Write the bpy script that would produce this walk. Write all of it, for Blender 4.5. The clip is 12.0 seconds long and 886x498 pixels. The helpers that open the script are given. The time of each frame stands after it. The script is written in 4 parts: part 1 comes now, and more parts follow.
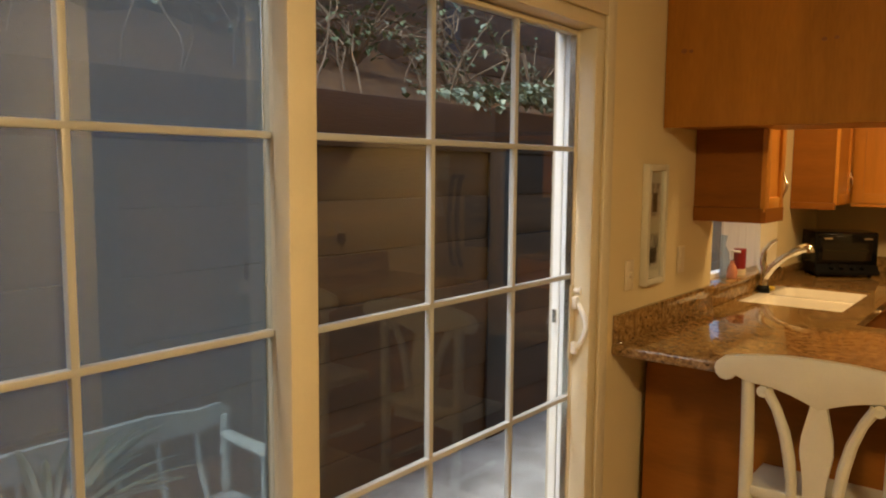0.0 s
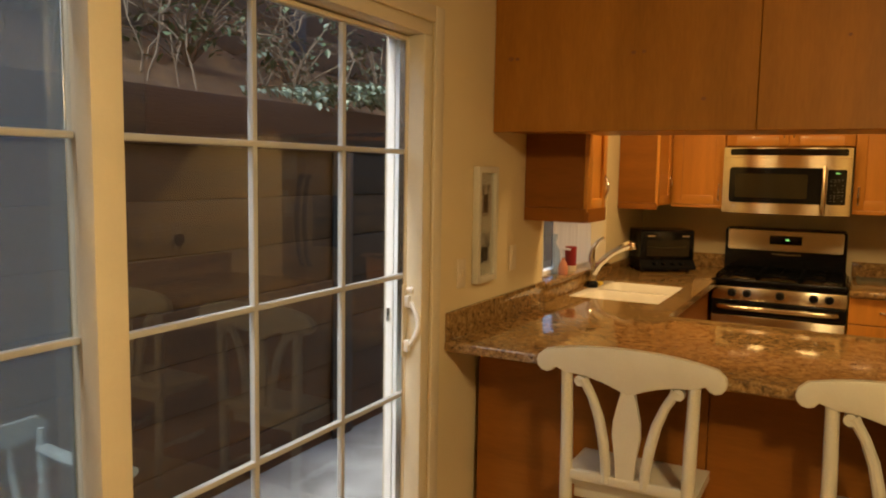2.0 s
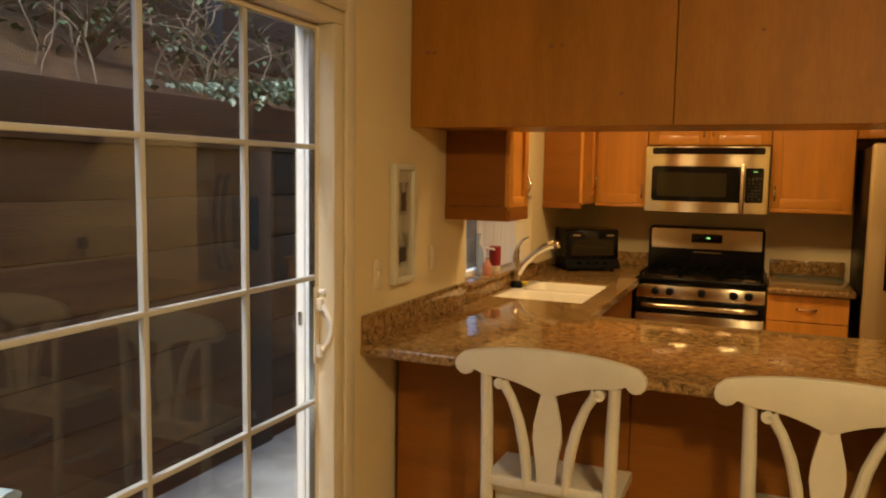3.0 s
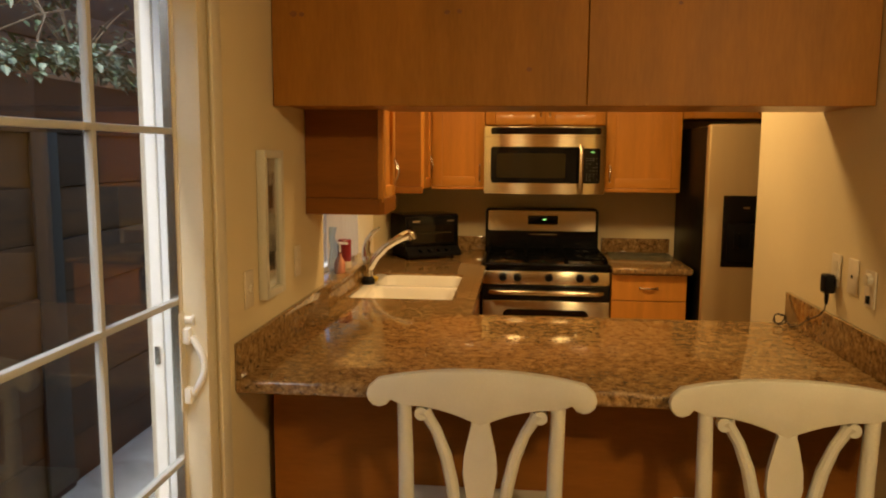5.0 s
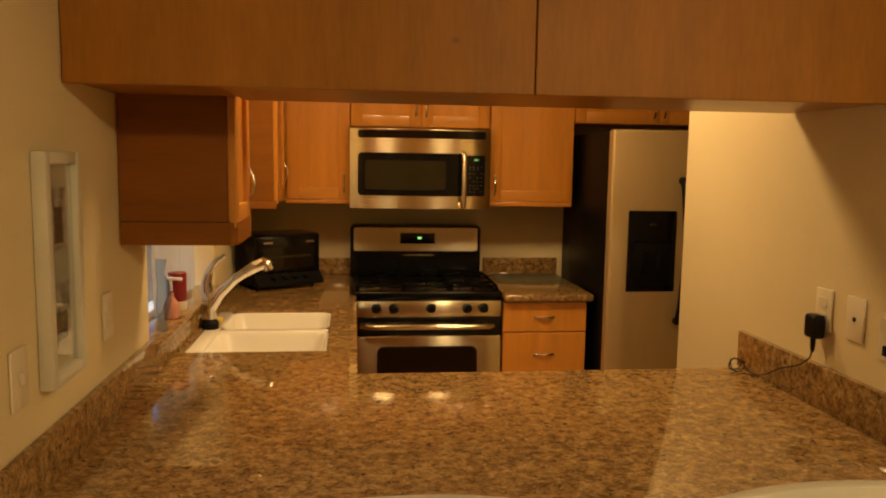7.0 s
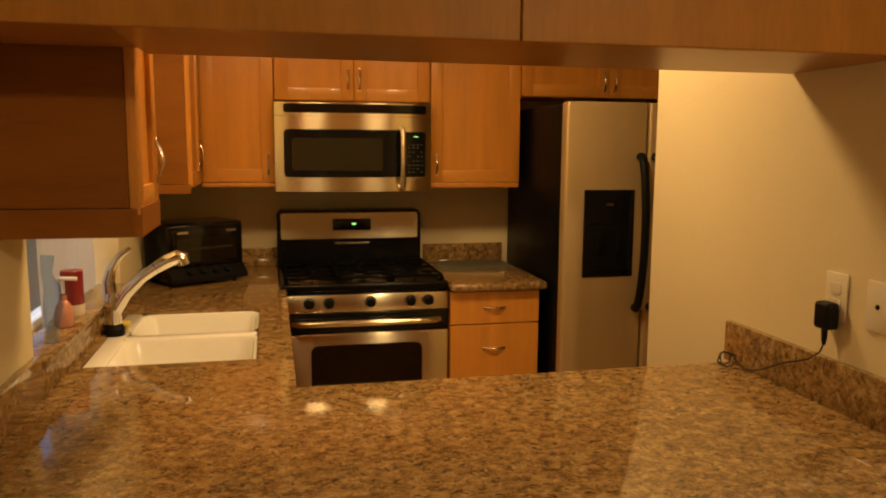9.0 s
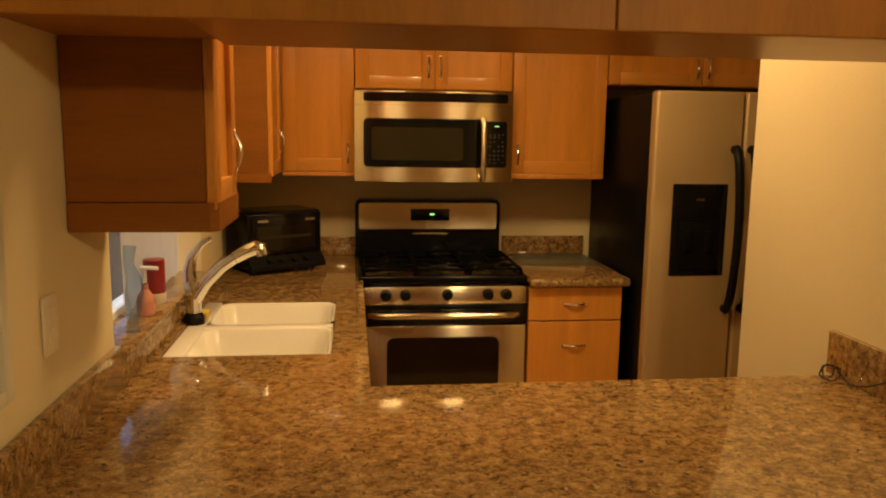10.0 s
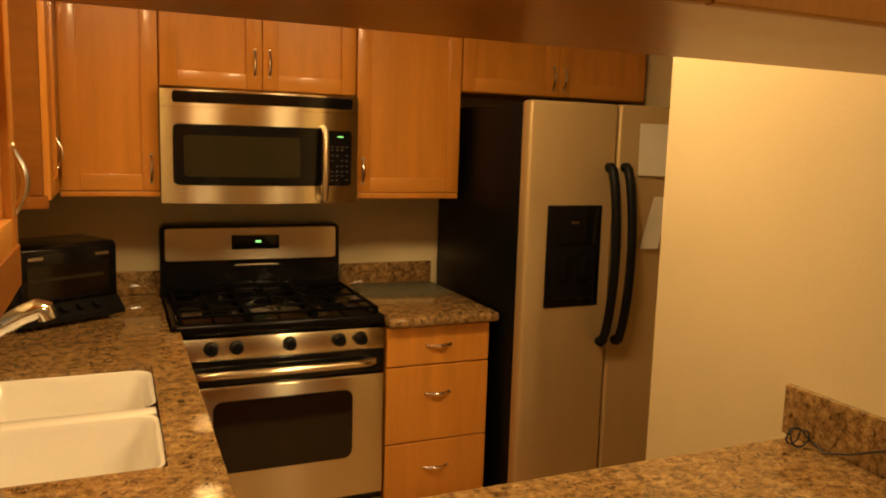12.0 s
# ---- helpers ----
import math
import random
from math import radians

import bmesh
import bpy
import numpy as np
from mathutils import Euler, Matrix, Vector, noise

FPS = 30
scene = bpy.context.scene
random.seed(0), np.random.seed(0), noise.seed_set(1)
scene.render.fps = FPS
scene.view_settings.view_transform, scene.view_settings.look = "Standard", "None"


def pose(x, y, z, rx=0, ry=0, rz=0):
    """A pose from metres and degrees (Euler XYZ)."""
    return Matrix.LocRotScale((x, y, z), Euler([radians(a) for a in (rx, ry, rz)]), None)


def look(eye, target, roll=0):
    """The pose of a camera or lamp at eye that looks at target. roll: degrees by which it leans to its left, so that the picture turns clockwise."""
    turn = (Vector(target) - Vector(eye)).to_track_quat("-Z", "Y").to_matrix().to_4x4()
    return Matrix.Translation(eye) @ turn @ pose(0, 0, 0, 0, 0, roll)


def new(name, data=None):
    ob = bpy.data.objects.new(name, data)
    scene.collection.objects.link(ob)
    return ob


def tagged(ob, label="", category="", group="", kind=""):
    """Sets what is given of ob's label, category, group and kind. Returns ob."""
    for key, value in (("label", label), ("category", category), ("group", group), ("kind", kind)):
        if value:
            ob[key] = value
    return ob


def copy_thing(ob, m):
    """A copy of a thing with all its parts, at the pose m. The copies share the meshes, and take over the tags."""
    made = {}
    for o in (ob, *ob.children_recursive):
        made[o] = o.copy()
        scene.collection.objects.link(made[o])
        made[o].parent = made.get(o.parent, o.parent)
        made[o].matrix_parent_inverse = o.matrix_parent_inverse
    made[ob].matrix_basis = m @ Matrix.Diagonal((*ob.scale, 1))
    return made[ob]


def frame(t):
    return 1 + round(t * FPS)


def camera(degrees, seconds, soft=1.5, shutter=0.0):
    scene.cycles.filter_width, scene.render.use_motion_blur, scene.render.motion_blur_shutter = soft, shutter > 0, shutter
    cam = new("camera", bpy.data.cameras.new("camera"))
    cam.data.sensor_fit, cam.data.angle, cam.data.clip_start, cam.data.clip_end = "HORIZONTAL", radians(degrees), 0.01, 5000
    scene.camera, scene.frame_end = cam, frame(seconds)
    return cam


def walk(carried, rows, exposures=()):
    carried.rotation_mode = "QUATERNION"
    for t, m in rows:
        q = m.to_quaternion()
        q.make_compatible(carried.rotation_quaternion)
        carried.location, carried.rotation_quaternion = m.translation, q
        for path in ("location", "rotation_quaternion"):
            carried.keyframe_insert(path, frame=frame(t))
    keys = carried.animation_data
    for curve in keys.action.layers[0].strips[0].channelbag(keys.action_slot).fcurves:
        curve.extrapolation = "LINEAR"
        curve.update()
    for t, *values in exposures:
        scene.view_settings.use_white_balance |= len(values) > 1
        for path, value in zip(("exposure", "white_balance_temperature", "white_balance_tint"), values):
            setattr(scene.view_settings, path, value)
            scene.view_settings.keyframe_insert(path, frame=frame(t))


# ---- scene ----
cam = camera(60.0, 12.0, soft=2.0)
PATH = [
    (0, (1.249, 1.563, 1.56), (0.019, 3.126, 1.352), 0.5),
    (0.5, (1.275, 1.571, 1.567), (0.071, 3.154, 1.359), 0.4),
    (1, (1.32, 1.587, 1.568), (0.171, 3.211, 1.361), -0.2),
    (1.5, (1.339, 1.595, 1.563), (0.3, 3.292, 1.36), -0.2),
    (2, (1.356, 1.59, 1.572), (0.426, 3.348, 1.365), 1.0),
    (2.5, (1.367, 1.612, 1.562), (0.539, 3.421, 1.362), 0.6),
    (3, (1.369, 1.72, 1.55), (0.592, 3.552, 1.353), 0.9),
    (3.5, (1.253, 1.765, 1.56), (0.613, 3.648, 1.35), 0.5),
    (3.7, (1.138, 1.774, 1.568), (0.644, 3.697, 1.332), -0.0),
    (5.5, (0.725, 2.224, 1.585), (0.649, 4.208, 1.34), 1.0),
    (6, (0.583, 2.426, 1.588), (0.734, 4.409, 1.372), 1.7),
    (6.5, (0.566, 2.637, 1.576), (0.794, 4.608, 1.322), 1.2),
    (7, (0.625, 2.827, 1.577), (0.856, 4.801, 1.35), 0.9),
    (7.5, (0.612, 2.967, 1.564), (0.885, 4.933, 1.314), 1.2),
    (7.7, (0.584, 3.022, 1.57), (0.91, 4.981, 1.331), 1.9),
    (9.3, (0.588, 3.209, 1.535), (1.024, 5.142, 1.265), 0.3),
    (9.5, (0.635, 3.206, 1.541), (1.031, 5.147, 1.263), 0.1),
    (10, (0.594, 3.287, 1.559), (0.827, 5.25, 1.257), 0.8),
    (10.5, (0.534, 3.442, 1.545), (0.881, 5.393, 1.275), 1.1),
    (11, (0.52, 3.64, 1.553), (0.973, 5.564, 1.248), 0.8),
    (11.5, (0.537, 3.797, 1.566), (1.066, 5.699, 1.246), 1.1),
    (12, (0.447, 3.916, 1.576), (1.228, 5.737, 1.302), 1.7),
]
walk(cam, [(t, look(eye, target, roll)) for t, eye, target, roll in PATH], exposures=[(0, 2.2), (2.5, 2.2), (3.7, 2.17), (10.5, 2.17), (12, 2.36)])


# ---------- light ----------
w = bpy.data.worlds.new("sky")
scene.world = w
w.use_nodes = True
nt = w.node_tree
sky = nt.nodes.new("ShaderNodeTexSky")
sky.sky_type = "NISHITA"
sky.sun_disc = False
sky.sun_elevation = radians(58)
sky.sun_rotation = radians(193)
sky.air_density, sky.dust_density, sky.ozone_density = 1.0, 3.0, 0.8
nt.links.new(sky.outputs[0], nt.nodes["Background"].inputs[0])
nt.nodes["Background"].inputs[1].default_value = 0.085


def lamp(name, kind, energy, colour, m, **more):
    d = bpy.data.lights.new(name, kind)
    d.energy, d.color = energy, colour
    for k, v in more.items():
        if k == "size":
            d.size = v
        elif k == "size_y":
            d.shape, d.size_y = "RECTANGLE", v
        elif k == "angle":
            d.angle = v
        elif k == "radius":
            d.shadow_soft_size = v
    ob = new(name, d)
    ob.matrix_world = m
    return ob


WARM = (1.0, 0.65, 0.27)
lamp("sun", "SUN", 0.75, (1.0, 0.95, 0.88), look((-1.2, -5, 9), (0, 0, 0)), angle=radians(14))
for bulb_x in (0.52, 1.44):
    lamp("kitchen_lamp", "AREA", 2.85, WARM, pose(bulb_x, 5.65, 2.385), size=0.28, size_y=0.28)
lamp("dining_lamp", "AREA", 4.8, (1.0, 0.71, 0.34), pose(1.9, 2.3, 2.355), size=0.4, size_y=0.4)
lamp("dining_lamp", "POINT", 9.0, (1.0, 0.71, 0.34), pose(1.9, 2.3, 2.3), radius=0.05)

# ---------- materials ----------
MATS = {}


def mat(name, base, rough=0.5, metal=0.0, var=0.12, scale=6.0, fine=90.0, bump=0.08, stretch=(1, 1, 1), coat=0.0, spec=0.5, aniso=0.0, island=0.0, second=None, mixed=(0.45, 0.6)):
    """A surface with slow stains and fine grain; second: a colour that shows through in patches."""
    m = bpy.data.materials.new(name)
    m.use_nodes = True
    n, l = m.node_tree.nodes, m.node_tree.links
    b = n["Principled BSDF"]
    tc, mp = n.new("ShaderNodeTexCoord"), n.new("ShaderNodeMapping")
    l.new(tc.outputs["Object"], mp.inputs[0])
    mp.inputs["Scale"].default_value = stretch
    big, small = n.new("ShaderNodeTexNoise"), n.new("ShaderNodeTexNoise")
    for t, sc, det in ((big, scale, 4), (small, fine, 3)):
        l.new(mp.outputs[0], t.inputs["Vector"])
        t.inputs["Scale"].default_value, t.inputs["Detail"].default_value = sc, det
    add = n.new("ShaderNodeMath")
    add.operation = "MULTIPLY_ADD"
    l.new(small.outputs[0], add.inputs[0])
    add.inputs[1].default_value = 0.45
    l.new(big.outputs[0], add.inputs[2])
    ramp = n.new("ShaderNodeValToRGB")
    l.new(add.outputs[0], ramp.inputs[0])
    e = ramp.color_ramp.elements
    e[0].position, e[1].position = 0.45, 1.0
    e[0].color = (*[c * (1 - var) for c in base], 1)
    e[1].color = (*[min(1, c * (1 + var)) for c in base], 1)
    out = ramp.outputs[0]
    if second:
        r2 = n.new("ShaderNodeValToRGB")
        l.new(small.outputs[0], r2.inputs[0])
        r2.color_ramp.elements[0].position, r2.color_ramp.elements[1].position = mixed
        mx = n.new("ShaderNodeMix")
        mx.data_type = "RGBA"
        l.new(r2.outputs[0], mx.inputs["Factor"])
        l.new(out, mx.inputs["A"])
        mx.inputs["B"].default_value = (*second, 1)
        out = mx.outputs["Result"]
    if island:
        oi, hs = n.new("ShaderNodeObjectInfo"), n.new("ShaderNodeHueSaturation")
        mr = n.new("ShaderNodeMapRange")
        l.new(oi.outputs["Random"], mr.inputs[0])
        mr.inputs[3].default_value, mr.inputs[4].default_value = 1 - island, 1 + island
        l.new(mr.outputs[0], hs.inputs["Value"])
        l.new(out, hs.inputs["Color"])
        out = hs.outputs[0]
    l.new(out, b.inputs["Base Color"])
    rr = n.new("ShaderNodeMapRange")
    l.new(big.outputs[0], rr.inputs[0])
    rr.inputs[3].default_value, rr.inputs[4].default_value = rough * 0.8, min(1, rough * 1.25)
    l.new(rr.outputs[0], b.inputs["Roughness"])
    b.inputs["Metallic"].default_value = metal
    b.inputs["Coat Weight"].default_value = coat
    b.inputs["Specular IOR Level"].default_value = spec
    b.inputs["Coat Roughness"].default_value = 0.08
    if aniso:
        tg = n.new("ShaderNodeTangent")
        tg.direction_type, tg.axis = "RADIAL", "Z"
        l.new(tg.outputs[0], b.inputs["Tangent"])
        b.inputs["Anisotropic"].default_value = aniso
        b.inputs["Anisotropic Rotation"].default_value = 0.25
    if bump:
        bp = n.new("ShaderNodeBump")
        l.new(small.outputs[0], bp.inputs["Height"])
        bp.inputs["Strength"].default_value, bp.inputs["Distance"].default_value = bump, 0.004
        l.new(bp.outputs[0], b.inputs["Normal"])
    MATS[name] = m
    return m


def glow(name, colour, strength):
    m = bpy.data.materials.new(name)
    m.use_nodes = True
    b = m.node_tree.nodes["Principled BSDF"]
    b.inputs["Base Color"].default_value = (*colour, 1)
    b.inputs["Emission Color"].default_value = (*colour, 1)
    b.inputs["Emission Strength"].default_value = strength
    return m


def clear(name, tint=(1, 1, 1), rough=0.0, gloss=0.04, veil=0.0, veil_colour=(0.3, 0.3, 0.3)):
    """Thin pane: see-through with mirror gloss by Fresnel; veil: share of a woven screen's threads."""
    m = bpy.data.materials.new(name)
    m.use_nodes = True
    n, l = m.node_tree.nodes, m.node_tree.links
    n.remove(n["Principled BSDF"])
    tr, gl, mx, lw = n.new("ShaderNodeBsdfTransparent"), n.new("ShaderNodeBsdfGlossy"), n.new("ShaderNodeMixShader"), n.new("ShaderNodeLayerWeight")
    pw, fr = n.new("ShaderNodeMath"), n.new("ShaderNodeMath")
    pw.operation, fr.operation = "POWER", "MULTIPLY_ADD"
    lw.inputs[0].default_value = 0.5
    l.new(lw.outputs["Facing"], pw.inputs[0])
    pw.inputs[1].default_value = 5
    l.new(pw.outputs[0], fr.inputs[0])
    fr.inputs[1].default_value, fr.inputs[2].default_value = 1 - gloss, gloss
    tr.inputs[0].default_value = (*tint, 1)
    gl.inputs["Roughness"].default_value = rough
    l.new(fr.outputs[0], mx.inputs[0])
    l.new(tr.outputs[0], mx.inputs[1])
    l.new(gl.outputs[0], mx.inputs[2])
    last = mx
    if veil:
        df, m2, nz, mr = n.new("ShaderNodeBsdfDiffuse"), n.new("ShaderNodeMixShader"), n.new("ShaderNodeTexNoise"), n.new("ShaderNodeMapRange")
        df.inputs[0].default_value = (*veil_colour, 1)
        nz.inputs["Scale"].default_value = 3.0
        l.new(nz.outputs[0], mr.inputs[0])
        mr.inputs[3].default_value, mr.inputs[4].default_value = veil * 0.9, veil * 1.1
        l.new(mr.outputs[0], m2.inputs[0])
        tl, half = n.new("ShaderNodeBsdfTranslucent"), n.new("ShaderNodeMixShader")
        tl.inputs[0].default_value = (*veil_colour, 1)
        l.new(df.outputs[0], half.inputs[1])
        l.new(tl.outputs[0], half.inputs[2])
        l.new(tr.outputs[0], m2.inputs[1])
        l.new(half.outputs[0], m2.inputs[2])
        last = m2
    l.new(last.outputs[0], n["Material Output"].inputs[0])
    return m


WALL = mat("cream_wall_paint", (0.71, 0.605, 0.37), 0.6, var=0.05, scale=2.5, fine=160, bump=0.12)
CEIL = mat("ceiling_paint", (0.75, 0.7, 0.6), 0.8, var=0.04, bump=0.15)
FLOOR = mat("floor_wood", (0.55, 0.37, 0.19), 0.35, var=0.25, scale=3, fine=30, stretch=(8, 0.8, 1))
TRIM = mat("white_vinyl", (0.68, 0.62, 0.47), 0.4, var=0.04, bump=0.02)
# white bars, with the cool grey of daylight put into their colour
MUNTIN = mat("daylit_muntin_bar", (0.46, 0.475, 0.475), 0.35, var=0.04, bump=0.02)
KEYPRINT = mat("grey_key_print", (0.16, 0.15, 0.12), 0.5, var=0.05, bump=0.0)
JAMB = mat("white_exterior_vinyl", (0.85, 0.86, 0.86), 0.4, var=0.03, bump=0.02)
MAPLE = mat("maple_veneer", (0.61, 0.255, 0.037), 0.34, var=0.14, scale=4, fine=40, bump=0.04, stretch=(5, 5, 0.5), coat=0.25)
BIRCH = mat("birch_slab", (0.35, 0.145, 0.017), 0.5, var=0.2, scale=2.2, fine=34, bump=0.04, stretch=(3.5, 3.5, 0.5), coat=0.0, spec=0.28)
GLOSSY_BIRCH = mat("varnished_birch", (0.35, 0.145, 0.017), 0.3, var=0.16, scale=2.2, fine=34, bump=0.01, stretch=(0.5, 3.5, 3.5), spec=0.3)
MAPLE_RAIL = mat("maple_cross_grain", (0.64, 0.275, 0.043), 0.34, var=0.14, scale=4, fine=40, bump=0.04, stretch=(0.5, 0.5, 5), coat=0.25)
# the same maple, its colour darkened for the shade on sides and under-counter panels
MAPLE_SHADED = mat("shaded_maple", (0.25, 0.09, 0.012), 0.45, var=0.16, scale=3, fine=30, bump=0.04, stretch=(0.6, 0.6, 4), coat=0.0, spec=0.18)
KNOT = mat("dark_knot", (0.23, 0.088, 0.018), 0.5, var=0.2, fine=200)
STEEL = mat("brushed_steel", (0.72, 0.65, 0.48), 0.23, metal=1.0, aniso=0.94, var=0.02, scale=1.5, fine=12, bump=0.0)
FRIDGE = mat("satin_steel", (0.5, 0.37, 0.185), 0.42, metal=0.35, var=0.04, scale=2, fine=180, bump=0.03, stretch=(10, 10, 1))
CHROME = mat("chrome", (0.8, 0.79, 0.77), 0.09, metal=1.0, var=0.03, bump=0.0)
NICKEL = mat("satin_nickel", (0.72, 0.66, 0.58), 0.22, metal=1.0, var=0.05, bump=0.0)
BLACK = mat("black_enamel", (0.006, 0.006, 0.0065), 0.14, var=0.2, scale=5, bump=0.02, spec=0.3)
BLACKM = mat("black_plastic", (0.006, 0.006, 0.0065), 0.42, var=0.2, fine=250, bump=0.05, spec=0.14)
COOKTOP = mat("black_cooktop_enamel", (0.004, 0.004, 0.0045), 0.22, var=0.2, scale=5, bump=0.02, spec=0.18)
FRIDGE_SIDE = mat("black_fridge_side", (0.004, 0.0045, 0.005), 0.36, var=0.2, fine=250, bump=0.05, spec=0.1)
IRON = mat("cast_iron", (0.003, 0.003, 0.003), 0.7, spec=0.05, var=0.25, fine=300, bump=0.2)
DARKGLASS = mat("dark_oven_glass", (0.01, 0.007, 0.004), 0.06, var=0.25, scale=4, bump=0.0)
MESHGLASS = mat("perforated_window", (0.03, 0.024, 0.012), 0.18, spec=0.3, var=0.15, fine=500, bump=0.0)
SINK = mat("white_porcelain", (0.82, 0.79, 0.72), 0.14, var=0.03, bump=0.0, coat=0.3)
CHAIR = mat("white_chair_paint", (0.64, 0.615, 0.51), 0.38, var=0.05, scale=9, fine=120, bump=0.05)
PLATE = mat("ivory_plastic", (0.74, 0.66, 0.5), 0.4, var=0.03, bump=0.0)
PAPER = mat("paper_sheet", (0.72, 0.68, 0.58), 0.8, var=0.06, bump=0.05)
PRINT = mat("picture_print", (0.3, 0.26, 0.2), 0.6, var=0.5, scale=12, fine=40, second=(0.62, 0.55, 0.45), mixed=(0.4, 0.6))
PRINT2 = mat("picture_figure", (0.1, 0.07, 0.05), 0.6, var=0.4, scale=20, fine=60)
MOUNT = mat("picture_mount", (0.66, 0.6, 0.48), 0.7, var=0.04)
RED = mat("dark_red_wax", (0.22, 0.012, 0.016), 0.35, var=0.15, bump=0.0)
SOAP = mat("pink_soap", (0.55, 0.24, 0.16), 0.15, var=0.12, bump=0.0)
SPONGE = mat("yellow_sponge", (0.7, 0.5, 0.06), 0.9, var=0.2, fine=300, bump=0.4)
CONCRETE = mat("patio_concrete", (0.33, 0.335, 0.335), 0.85, var=0.45, scale=3.5, fine=60, bump=0.3)
TIMBER = mat("stained_timber", (0.052, 0.027, 0.0095), 0.75, var=0.55, scale=4, fine=26, bump=0.6, stretch=(1, 0.35, 5), island=0.45)
POST = mat("dark_steel_post", (0.012, 0.014, 0.014), 0.65, var=0.3, scale=6, fine=70, bump=0.2)
SOIL = mat("bank_soil", (0.045, 0.022, 0.005), 0.95, var=0.6, scale=5, fine=30, bump=1.0, second=(0.09, 0.05, 0.013), mixed=(0.5, 0.7))
BARK = mat("vine_bark", (0.17, 0.13, 0.085), 0.85, var=0.3, fine=150, bump=0.3)
LEAF = mat("leaf_green", (0.05, 0.085, 0.035), 0.45, var=0.4, scale=14, fine=120, bump=0.1, island=0.3)
LEAFP = mat("pale_leaf", (0.2, 0.27, 0.19), 0.4, var=0.35, scale=20, bump=0.1, island=0.3)
BLADE = mat("spider_leaf", (0.028, 0.058, 0.038), 0.42, var=0.3, scale=18, fine=90, bump=0.1, island=0.35, second=(0.08, 0.12, 0.1), mixed=(0.52, 0.7))
TERRA = mat("terracotta", (0.3, 0.13, 0.07), 0.8, var=0.2, bump=0.2)
BENCH = mat("pale_blue_paint", (0.33, 0.43, 0.46), 0.5, var=0.1, scale=9, fine=120, bump=0.1)
STUCCO = mat("house_stucco", (0.5, 0.45, 0.36), 0.9, var=0.1, fine=120, bump=0.4)
CABLE = mat("black_cable", (0.012, 0.012, 0.012), 0.5, bump=0.0)
PANE = clear("window_pane", (0.93, 0.95, 0.95), gloss=0.07)
BOARDGLASS = clear("glass_board", (0.75, 0.8, 0.76), rough=0.05, veil=0.35, veil_colour=(0.5, 0.46, 0.34))
VASE = clear("blue_glass", (0.72, 0.82, 0.92), rough=0.03)
SCREEN = clear("insect_screen_mesh", veil=0.43, veil_colour=(0.215, 0.31, 0.425))
LEDG = glow("green_display", (0.35, 1.0, 0.25), 0.3)
LENS = glow("lamp_diffuser", (1.0, 0.72, 0.4), 2.0)


def granite():
    m = bpy.data.materials.new("polished_granite")
    m.use_nodes = True
    n, l = m.node_tree.nodes, m.node_tree.links
    b = n["Principled BSDF"]
    tc, mp = n.new("ShaderNodeTexCoord"), n.new("ShaderNodeMapping")
    l.new(tc.outputs["Object"], mp.inputs[0])
    mp.inputs["Scale"].default_value = (0.95, 1.1, 1.0)
    mp.inputs["Rotation"].default_value = (0, 0, 0.25)
    out = None
    base = n.new("ShaderNodeTexNoise")
    base.inputs["Scale"].default_value, base.inputs["Detail"].default_value, base.inputs["Roughness"].default_value = 40, 9, 0.8
    base.inputs["Distortion"].default_value = 0.35
    l.new(mp.outputs[0], base.inputs["Vector"])
    r = n.new("ShaderNodeValToRGB")
    l.new(base.outputs[0], r.inputs[0])
    el = r.color_ramp.elements
    el[0].position, el[0].color = 0.3, (0.026, 0.013, 0.005, 1)
    el[1].position, el[1].color = 0.72, (0.56, 0.385, 0.17, 1)
    for p, c in ((0.42, (0.15, 0.082, 0.03, 1)), (0.53, (0.31, 0.182, 0.066, 1))):
        k = el.new(p)
        k.color = c
    out = r.outputs[0]
    for sc, lo, hi, col in ((62, 0.585, 0.66, (0.075, 0.043, 0.018)), (110, 0.62, 0.7, (0.4, 0.3, 0.16)), (42, 0.62, 0.72, (0.13, 0.075, 0.035))):
        t, rr, mx = n.new("ShaderNodeTexNoise"), n.new("ShaderNodeValToRGB"), n.new("ShaderNodeMix")
        t.inputs["Scale"].default_value, t.inputs["Detail"].default_value, t.inputs["Distortion"].default_value = sc, 5, 0.8
        l.new(mp.outputs[0], t.inputs["Vector"])
        l.new(t.outputs[0], rr.inputs[0])
        rr.color_ramp.elements[0].position, rr.color_ramp.elements[1].position = lo, hi
        mx.data_type = "RGBA"
        l.new(rr.outputs[0], mx.inputs["Factor"])
        l.new(out, mx.inputs["A"])
        mx.inputs["B"].default_value = (*col, 1)
        out = mx.outputs["Result"]
    l.new(out, b.inputs["Base Color"])
    b.inputs["Roughness"].default_value = 0.055
    b.inputs["Specular IOR Level"].default_value = 0.75
    return m


GRANITE = granite()

# ---------- mesh tools ----------
ORG = {}


def box(bm, x0, y0, z0, x1, y1, z1, bevel=0.0, seg=2):
    r = bmesh.ops.create_cube(bm, size=1, matrix=Matrix.LocRotScale(((x0 + x1) / 2, (y0 + y1) / 2, (z0 + z1) / 2), None, (abs(x1 - x0), abs(y1 - y0), abs(z1 - z0))))
    if bevel:
        es = list({e for v in r["verts"] for e in v.link_edges})
        bmesh.ops.bevel(bm, geom=es, offset=bevel, segments=seg, profile=0.5, affect="EDGES")
    return bm


def boxed(*a, **k):
    return box(bmesh.new(), *a, **k)


